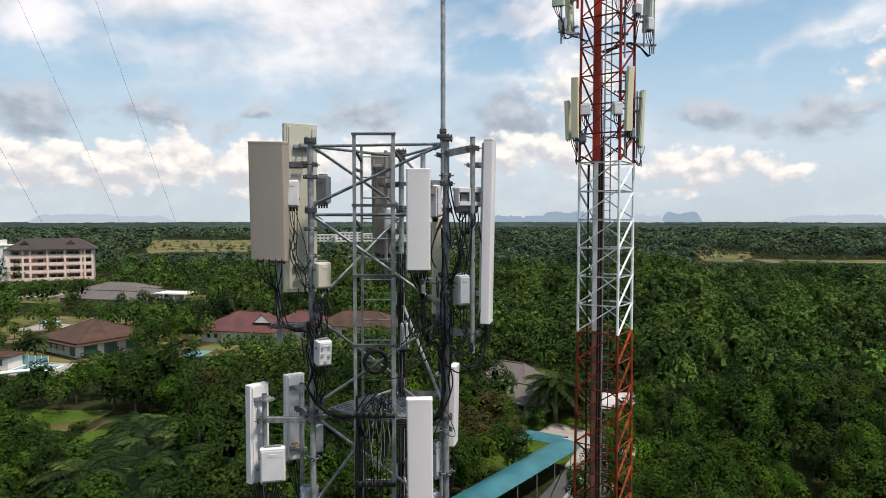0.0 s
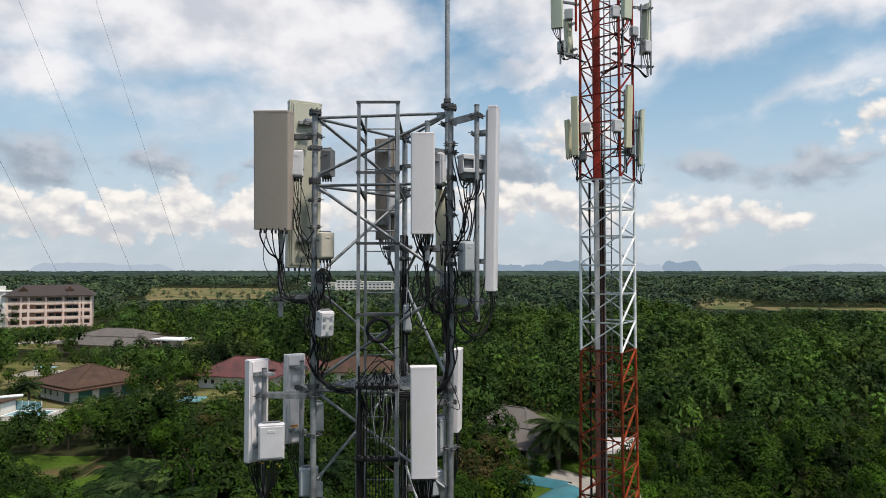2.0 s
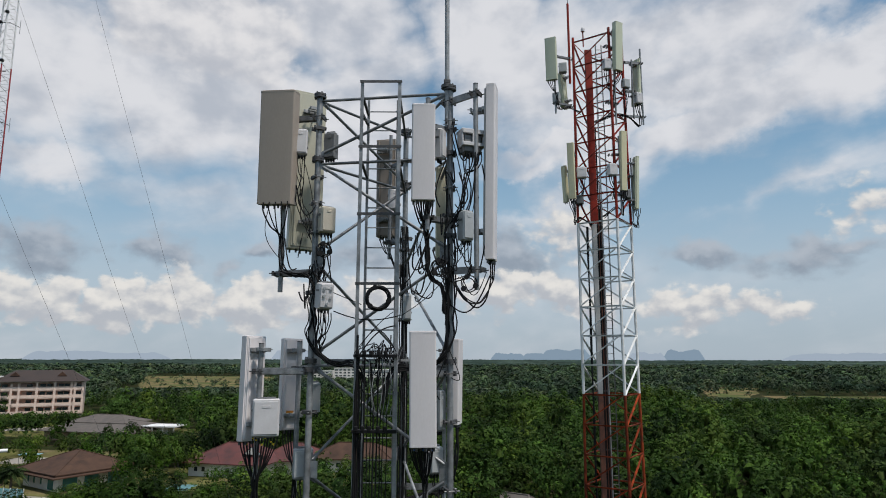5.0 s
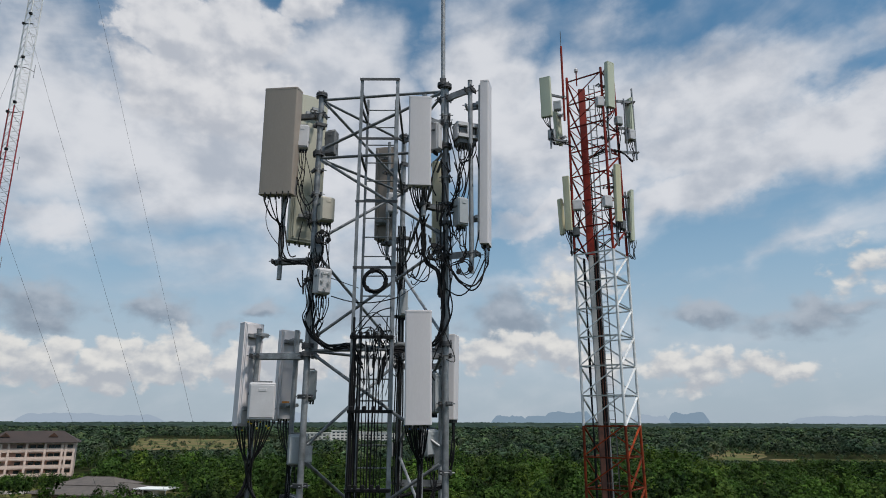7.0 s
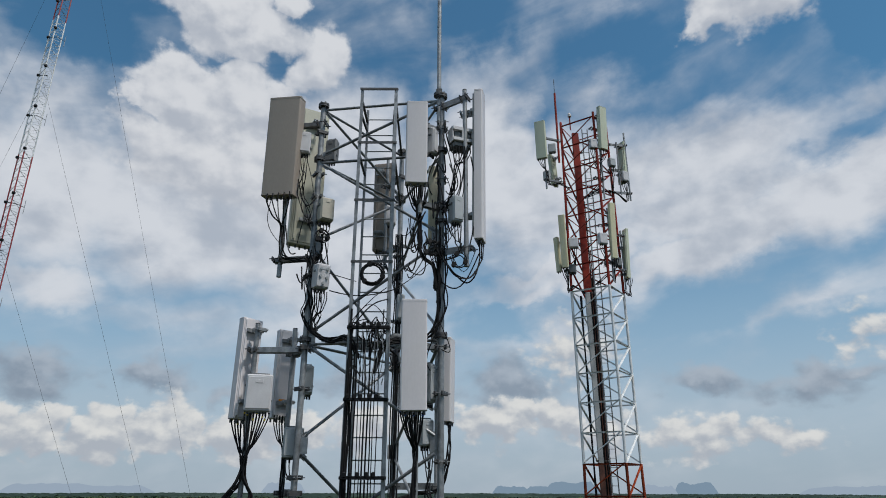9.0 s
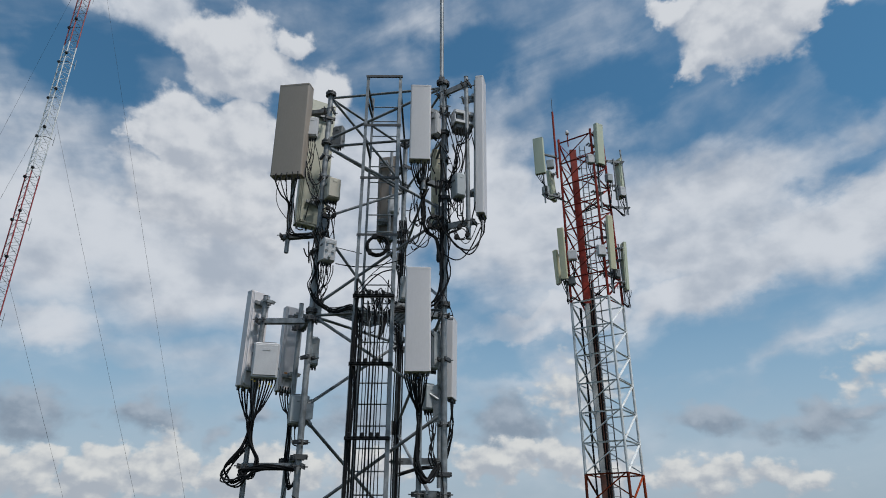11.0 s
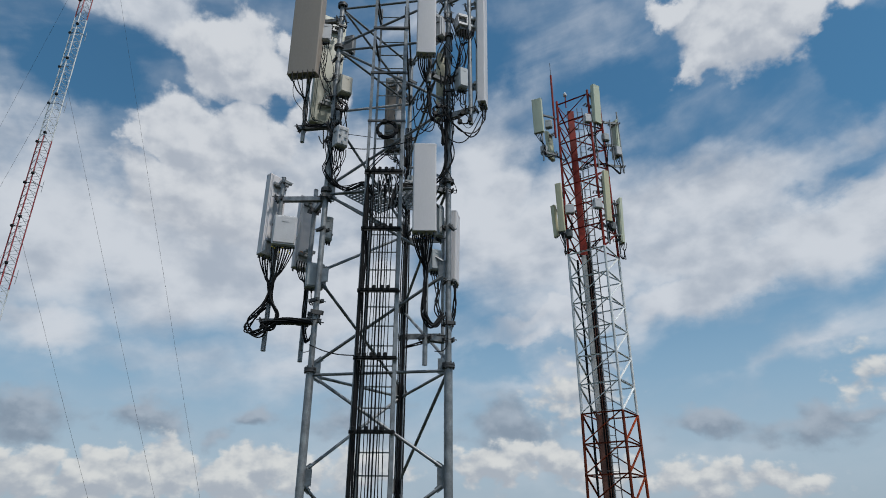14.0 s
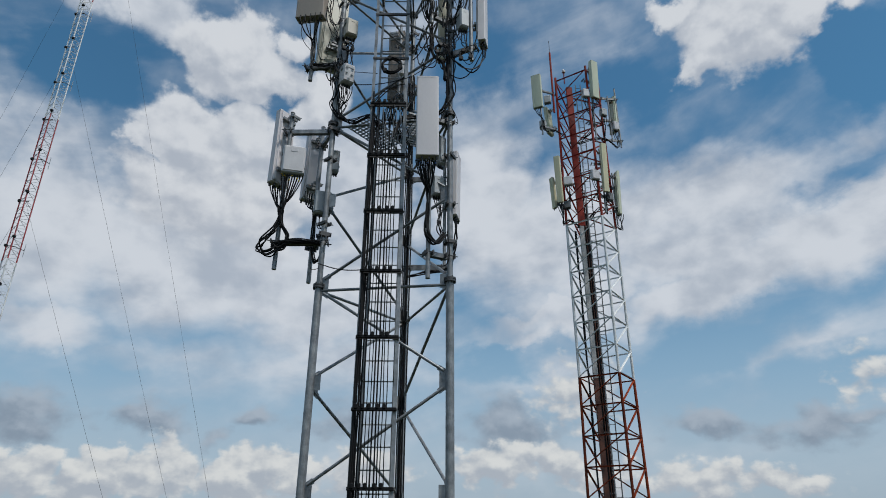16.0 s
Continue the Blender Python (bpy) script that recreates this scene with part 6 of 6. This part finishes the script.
def fan(label, c, w, n, gather, tail, r=0.0125, tapes=(), turn=0.0, spread=0.035):
    """Cables from a row of n ports about c that gather to one strand and follow the tail."""
    routes = []
    for i in range(n):
        u = (i / max(1, n - 1) - 0.5) * w
        s = Vector(c) + Vector((math.cos(radians(turn)) * u, math.sin(radians(turn)) * u, 0))
        g = wobble(gather, spread)
        route = [s + Vector((0, 0, 0.06)), s - Vector((0, 0, 0.07)), s.lerp(g, 0.45) - Vector((0, 0, 0.10)), g]
        route += [wobble(p, spread) for p in tail]
        routes.append(route)
    return bundle(label, routes, r, None, tapes)


def ring(label, c, R, n, normal=(0, -1, 0), r=0.013):
    """A coil of spare cable."""
    nrm = Vector(normal).normalized()
    a = nrm.orthogonal().normalized()
    b = nrm.cross(a)
    pts = []
    for k in range(n * 18 + 1):
        t = 2 * math.pi * k / 18
        rr = R + 0.02 * math.sin(t * 0.37 + 1)
        pts.append(a * math.cos(t) * rr + b * math.sin(t) * rr + nrm * 0.018 * math.sin(t * 0.61))
    t = thing("cable_coil", label, "cables", Matrix.Translation(c))
    part("cable", Geo().sweep(pts, r, 6), BLACK, t)
    for k in range(3):
        q = a * math.cos(k * 2.1) * R + b * math.sin(k * 2.1) * R
        part("tie", Geo().tube(q - nrm * 0.03, q + nrm * 0.03, 0.038, 8), BLACK, t)
    return t


def loose(label, p, q, sag, r=0.008, bow=(0, 0, 0)):
    p, q = Vector(p), Vector(q)
    pts = [p.lerp(q, k / 10) + Vector(bow) * math.sin(math.pi * k / 10) - Vector((0, 0, sag * math.sin(math.pi * k / 10))) for k in range(11)]
    t = single("cable", Geo().sweep([v - p for v in pts], r, 6), BLACK, label, "cables", "loose jumper cables", m=Matrix.Translation(p))
    return t


def trunk_lines():
    """Feeders that run down the tray to the ground."""
    t = thing("cable_bundle", "row of black feeder cables clamped down the tray", "cables", pose(-0.977, 9.0, 28.4), "black feeder cables")
    xs = [-0.27, -0.25, -0.225, -0.15, -0.105, -0.06, -0.015, 0.03, 0.07, 0.11, 0.16, -0.19]
    for i, x in enumerate(xs):
        pts = []
        top = CRND.uniform(-0.5, 0.15)
        for k in range(60):
            z = top - k * 0.5
            if 28.4 + z < 0.1:
                break
            pts.append((x + CRND.uniform(-0.007, 0.007) + (0.05 * CRND.uniform(-1, 1) if k == 0 else 0), 0.035 + 0.02 * (i % 3) + CRND.uniform(-0.008, 0.008), z))
        part("cable", Geo().sweep(pts, 0.017 if i < 3 else CRND.choice((0.007, 0.009, 0.012)), 6), BLACK, t)
    for k in range(4, 32):
        z = 32.18 - k - 28.4
        part("clamp_bar", Geo().box((0, -0.02, z + 0.01), (0.60, 0.035, 0.045), 0.006), BLACK, t)
        for x in (-0.24, -0.15, -0.06, 0.05, 0.14):
            part("clamp", Geo().box((x + CRND.uniform(-.01, .01), -0.025, z + 0.045), (0.05, 0.05, 0.075), 0.012), BLACK, t)
    return t


trunk_lines()
ring("coil of spare black cable tied to the tray", (-0.955, 8.98, 28.98), 0.155, 5)
ring("small coil of black cable beside a leg", (-0.10, 9.08, 29.42), 0.11, 3, (0.2, -1, 0.1), 0.009)
ring("small coil of black cable on the outer pole", (0.30, 8.95, 29.18), 0.10, 2, (0.1, -1, 0), 0.008)
ring("small coil of cable under a junction box", (-1.80, 9.36, 29.72), 0.09, 3, (0.5, -1, 0), 0.008)

# down the two front legs and in to the tray
routes = []
for k in range(7):
    a = CRND.uniform(-2.6, -0.5)
    o = Vector((math.cos(a), math.sin(a), 0)) * CRND.uniform(0.075, 0.10)
    top = CRND.uniform(29.1, 29.9) if k < 6 else CRND.uniform(30.6, 31.3)
    zs = [top - (top - 28.45) * i / 6 for i in range(7)]
    routes.append([wobble(at(LEG_R, z) + o, 0.022) for z in zs] + [wobble((-0.06, 9.12, 28.18), 0.03), wobble((-0.32, 9.16, 28.05), 0.04), wobble((-0.70, 9.12, 28.0), 0.06), wobble((-0.85, 9.06, 27.6), 0.06)])
bundle("thick strand of black cables strapped to a tower leg", routes, 0.012)
routes = []
for k in range(9):
    a = CRND.uniform(-2.8, -0.2)
    o = Vector((math.cos(a), math.sin(a), 0)) * CRND.uniform(0.07, 0.11)
    top = CRND.uniform(29.0, 29.9)
    zs = [top - (top - 28.5) * i / 4 for i in range(5)]
    routes.append([wobble(at(LEG_L, z) + o, 0.045) for z in zs] + [wobble((-1.86, 9.42, 28.24), 0.03), wobble((-1.6, 9.36, 28.08), 0.04), wobble((-1.3, 9.2, 28.08), 0.05), wobble((-1.15, 9.08, 27.8), 0.05)])
bundle("thick strand of black cables strapped to a tower leg", routes, 0.0095)
routes = [[wobble((-1.25 + 0.06 * i, 9.1, 28.25), 0.05), wobble((-1.1 + 0.05 * i, 9.3, 28.38), 0.08), wobble((-0.85, 9.5, 28.2), 0.1), wobble((-0.75, 10.0, 28.1), 0.12), wobble((-0.72, 10.9, 28.3), 0.05)] for i in range(8)]
bundle("tangle of thin cables at the tower platform", routes, 0.008)
routes = [[wobble((-1.05 + 0.05 * i, 9.08, 28.32), 0.03), wobble((-1.05 + 0.05 * i, 9.02, 28.0), 0.06), wobble((-1.0 + 0.04 * i, 9.0, 27.75), 0.06), wobble((-1.0 + 0.03 * i, 9.02, 27.4), 0.03)] for i in range(9)]
bundle("short pale jumper leads between connectors", routes, 0.004, ZINC)
# up the rear leg
routes = [[wobble(at(LEG_B, z) + Vector((0.06 - 0.03 * i, -0.09, 0)), 0.012) for z in (30.4, 29.8, 29.2, 28.6, 28.1, 27.0, 25, 23, 21)] for i in range(5)]
bundle("black cables down the rear leg", routes, 0.013)

# from each antenna
fan("cables gathering under the beige antenna", (-2.52, 9.28, 30.36), 0.38, 5, (-2.47, 9.50, 29.92), [(-2.45, 9.50, 29.62), (-2.40, 9.48, 29.42), (-2.2, 9.42, 29.36), (-2.02, 9.42, 29.33), (-1.93, 9.42, 29.1)], 0.0115, turn=-12)
fan("cables gathering under the white antenna", (-0.335, 8.95, 30.35), 0.26, 9, (-0.29, 9.06, 29.95), [(-0.28, 9.08, 29.6), (-0.24, 9.10, 29.3), (-0.08, 9.12, 29.15), (-0.03, 9.12, 28.8)], 0.0115)
fan("fan of cables under the low white antenna", (-0.338, 8.88, 27.02), 0.29, 11, (-0.29, 9.03, 26.5), [(-0.29, 9.03, 26.15), (-0.31, 9.0, 25.85), (-0.18, 9.02, 25.66), (-0.04, 9.12, 25.85)], 0.0125, (BLUE_TAPE, BLACK))
fan("fan of taped cables under the outer radio box", (-2.55, 9.42, 27.05), 0.32, 9, (-2.66, 9.46, 26.45), [(-2.64, 9.46, 26.2), (-2.52, 9.44, 25.95), (-2.58, 9.42, 25.74), (-2.72, 9.42, 25.80), (-2.4, 9.42, 25.86), (-2.0, 9.42, 25.84)], 0.0115, (YELLOW, YELLOW, BLACK), 14)
fan("fan of taped cables under the outer antenna", (-2.86, 9.70, 26.98), 0.26, 6, (-2.70, 9.50, 26.4), [(-2.74, 9.47, 26.15), (-2.90, 9.44, 25.88), (-2.94, 9.44, 25.70), (-2.78, 9.43, 25.66), (-2.5, 9.43, 25.84), (-2.1, 9.44, 25.86)], 0.0125, (YELLOW, BLACK), 55, 0.05)
fan("cables under the antenna behind a leg", (-2.36, 10.08, 27.03), 0.22, 6, (-2.22, 9.82, 26.6), [(-2.20, 9.78, 26.2), (-2.19, 9.76, 25.9), (-2.1, 9.70, 25.62), (-1.98, 9.62, 25.75)], 0.0105, turn=40)
fan("cables under the edge-on antenna", (0.185, 11.0, 27.07), 0.14, 5, (0.17, 11.0, 26.7), [(0.14, 11.0, 26.4), (0.0, 11.0, 26.05), (-0.35, 11.0, 26.0), (-0.68, 10.98, 25.9)], 0.0125, turn=75)
fan("cables under the long white antenna", (0.64, 9.05, 29.48), 0.12, 3, (0.63, 9.05, 29.25), [(0.55, 9.0, 29.0), (0.40, 8.98, 28.88), (0.22, 9.02, 28.98), (0.1, 9.1, 29.2)], 0.011, turn=60)
fan("cables under the rear antenna", (-1.10, 11.7, 30.32), 0.2, 5, (-1.0, 11.4, 29.95), [(-0.85, 11.2, 29.6), (-0.75, 11.0, 29.2)], 0.009)
fan("cables under the narrow cream antenna", (-0.09, 9.55, 29.55), 0.08, 3, (-0.06, 9.45, 29.3), [(-0.02, 9.32, 29.0), (0.0, 9.3, 28.6)], 0.009)
fan("leads under a white radio box", (-2.21, 9.40, 31.13), 0.14, 5, (-2.19, 9.36, 30.75), [(-2.2, 9.38, 30.5), (-2.12, 9.42, 30.2), (-2.0, 9.42, 29.9)], 0.007, spread=0.07)
fan("leads under a pole-mounted radio box", (0.36, 8.96, 31.02), 0.26, 7, (0.30, 8.98, 30.75), [(0.28, 8.98, 30.5), (0.2, 9.02, 30.25), (0.08, 9.1, 30.05)], 0.0085, spread=0.07)
fan("leads under the rounded white radio box", (-1.75, 9.32, 28.74), 0.18, 6, (-1.78, 9.36, 28.45), [(-1.82, 9.38, 28.25), (-1.7, 9.38, 28.1)], 0.0085, spread=0.05)
fan("leads under a grey radio box", (0.27, 8.98, 29.72), 0.14, 4, (0.3, 8.97, 29.5), [(0.28, 8.97, 29.3), (0.12, 9.08, 29.25)], 0.008, spread=0.05)
fan("leads under a junction box", (-1.775, 9.42, 29.94), 0.14, 4, (-1.8, 9.38, 29.7), [(-1.84, 9.4, 29.5), (-1.9, 9.42, 29.3)], 0.008, spread=0.05)
fan("leads under the low grey box", (-2.06, 9.68, 26.42), 0.18, 4, (-2.0, 9.60, 26.15), [(-1.95, 9.55, 25.9)], 0.008)
fan("leads under a slim radio box", (-0.13, 9.26, 26.58), 0.14, 5, (-0.1, 9.2, 26.25), [(-0.12, 9.14, 26.0), (-0.03, 9.13, 25.8)], 0.009, spread=0.05)

# jumpers hanging about the legs
for p, q, sag, bow in (((0.08, 9.12, 31.6), (0.33, 8.98, 31.1), 0.35, (0, -.05, 0)), ((0.06, 9.1, 31.4), (0.18, 9.0, 30.1), 0.25, (.12, -.06, 0)), ((0.40, 8.97, 30.9), (0.10, 9.1, 29.6), 0.1, (.10, -.05, 0)),
                       ((0.5, 8.97, 30.9), (0.46, 8.97, 29.4), 0.0, (.10, 0, 0)), ((0.42, 8.96, 31.0), (0.05, 9.1, 30.0), 0.3, (.06, -.05, 0)), ((0.3, 8.96, 29.7), (-0.62, 9.0, 28.75), 0.12, (0, -.03, 0)),
                       ((-0.62, 9.0, 28.75), (-1.62, 9.3, 28.82), 0.10, (0, -.05, 0)), ((0.6, 9.0, 29.3), (0.05, 9.12, 28.9), 0.28, (0, 0, 0)), ((0.55, 9.0, 29.35), (0.2, 9.0, 29.3), 0.3, (0, 0, 0)),
                       ((-0.05, 9.1, 29.6), (-0.45, 9.05, 29.0), 0.3, (-.1, -.03, 0)), ((-0.2, 9.05, 30.0), (-0.6, 9.1, 29.2), 0.2, (-.05, 0, 0)), ((-0.25, 9.02, 30.3), (-0.55, 9.02, 29.6), 0.25, (0, 0, 0)),
                       ((-2.15, 9.36, 31.1), (-2.05, 9.38, 29.9), 0.1, (.12, -.03, 0)), ((-2.25, 9.38, 30.7), (-1.95, 9.42, 30.4), 0.3, (0, -.05, 0)), ((-2.2, 9.4, 29.45), (-2.38, 9.36, 29.9), 0.2, (0, -.04, 0)),
                       ((-2.6, 9.25, 30.35), (-2.45, 9.34, 29.6), 0.05, (-.12, 0, 0)), ((-1.75, 9.36, 29.9), (-1.85, 9.4, 29.2), 0.1, (.1, -.03, 0)), ((-1.9, 9.4, 29.2), (-1.2, 9.1, 28.9), 0.05, (0, 0, .05)),
                       ((-1.25, 9.05, 28.2), (-0.7, 9.05, 28.25), -0.32, (0, 0, 0)), ((-1.28, 9.04, 28.22), (-0.75, 9.08, 28.8), -0.05, (0, 0, 0)), ((-1.2, 9.0, 28.2), (-0.72, 9.0, 28.6), -0.1, (0, 0, 0)),
                       ((-2.0, 9.5, 26.0), (-1.98, 9.42, 25.4), 0.25, (-.12, -.05, 0)), ((-2.0, 9.45, 25.5), (-1.25, 9.1, 25.25), -0.05, (0, 0, -.1)), ((0.0, 9.1, 25.9), (-0.15, 9.05, 25.3), 0.2, (.1, 0, 0)),
                       ((0.02, 9.08, 28.3), (0.05, 9.1, 27.9), 0.2, (.14, 0, 0)), ((0.0, 9.08, 28.2), (-0.1, 9.1, 27.6), 0.1, (-.1, 0, 0)), ((-0.05, 9.1, 30.9), (0.1, 9.1, 30.2), 0.1, (.15, 0, 0)),
                       ((-0.02, 9.1, 31.0), (-0.1, 9.1, 30.3), 0.1, (-.1, -.05, 0)), ((0.03, 9.1, 30.5), (0.2, 9.03, 29.6), 0.15, (0, -.04, 0))):
    loose("loose black jumper cable hanging on the tower", p, q, sag, CRND.choice((0.006, 0.008, 0.010)), bow)

for (x0, x1), (y0, y1), (z0, z1), count in (((-0.55, 0.02), (8.98, 9.12), (29.05, 30.2), 16), ((0.05, 0.42), (8.95, 9.08), (29.2, 31.0), 9), ((-2.15, -1.75), (9.36, 9.46), (28.6, 30.6), 10), ((-1.2, -0.7), (9.0, 9.4), (27.7, 28.5), 9)):
    for _ in range(count):
        p = (CRND.uniform(x0, x1), CRND.uniform(y0, y1), CRND.uniform(z0 + 0.3, z1))
        q = (min(x1, max(x0, p[0] + CRND.uniform(-0.3, 0.3))), CRND.uniform(y0, y1), p[2] - CRND.uniform(-0.1, 0.5))
        loose("slack loop of black jumper cable on the tower", p, q, CRND.uniform(0.12, 0.34), CRND.choice((0.007, 0.009, 0.011)), (CRND.uniform(-0.12, 0.12), CRND.uniform(-0.05, 0.02), 0))

# painted tower
for c, g, tail in (((4.02, 22.8, 38.4), (4.2, 22.9, 37.9), [(4.3, 22.95, 37.4), (4.7, 23.1, 37.5), (5.2, 23.2, 37.3)]), ((6.42, 22.35, 38.55), (6.3, 22.45, 38.1), [(6.25, 22.45, 37.5), (6.1, 22.4, 37.0), (5.8, 22.9, 36.9)]),
                   ((7.5, 23.6, 37.75), (7.5, 23.55, 37.3), [(7.45, 23.5, 36.9), (7.1, 23.4, 37.2), (6.6, 23.4, 37.3), (5.8, 23.3, 37.0)]), ((4.66, 22.85, 33.85), (4.75, 22.95, 33.4), [(4.8, 23.0, 33.0), (5.0, 23.1, 33.2), (5.4, 23.2, 33.0)]),
                   ((6.41, 22.25, 34.0), (6.35, 22.4, 33.6), [(6.4, 22.5, 33.2), (6.2, 22.5, 33.5), (5.8, 22.9, 33.2)]), ((7.2, 23.4, 33.6), (7.22, 23.4, 33.3), [(7.15, 23.4, 32.9), (6.98, 23.4, 33.1)]),
                   ((6.02, 22.3, 34.55), (6.1, 22.35, 34.1), [(6.05, 22.4, 33.8)]), ((5.05, 22.9, 34.6), (5.1, 23.0, 34.2), [(5.0, 23.1, 33.7)]), ((6.02, 22.4, 38.6), (6.05, 22.45, 38.0), [(6.2, 22.4, 37.6)]), ((6.9, 23.1, 38.2), (6.9, 23.2, 37.8), [(6.92, 23.4, 37.4)])):
    fan("dark cables looping on the painted tower", c, 0.22, 4, g, tail, 0.014, spread=0.06)
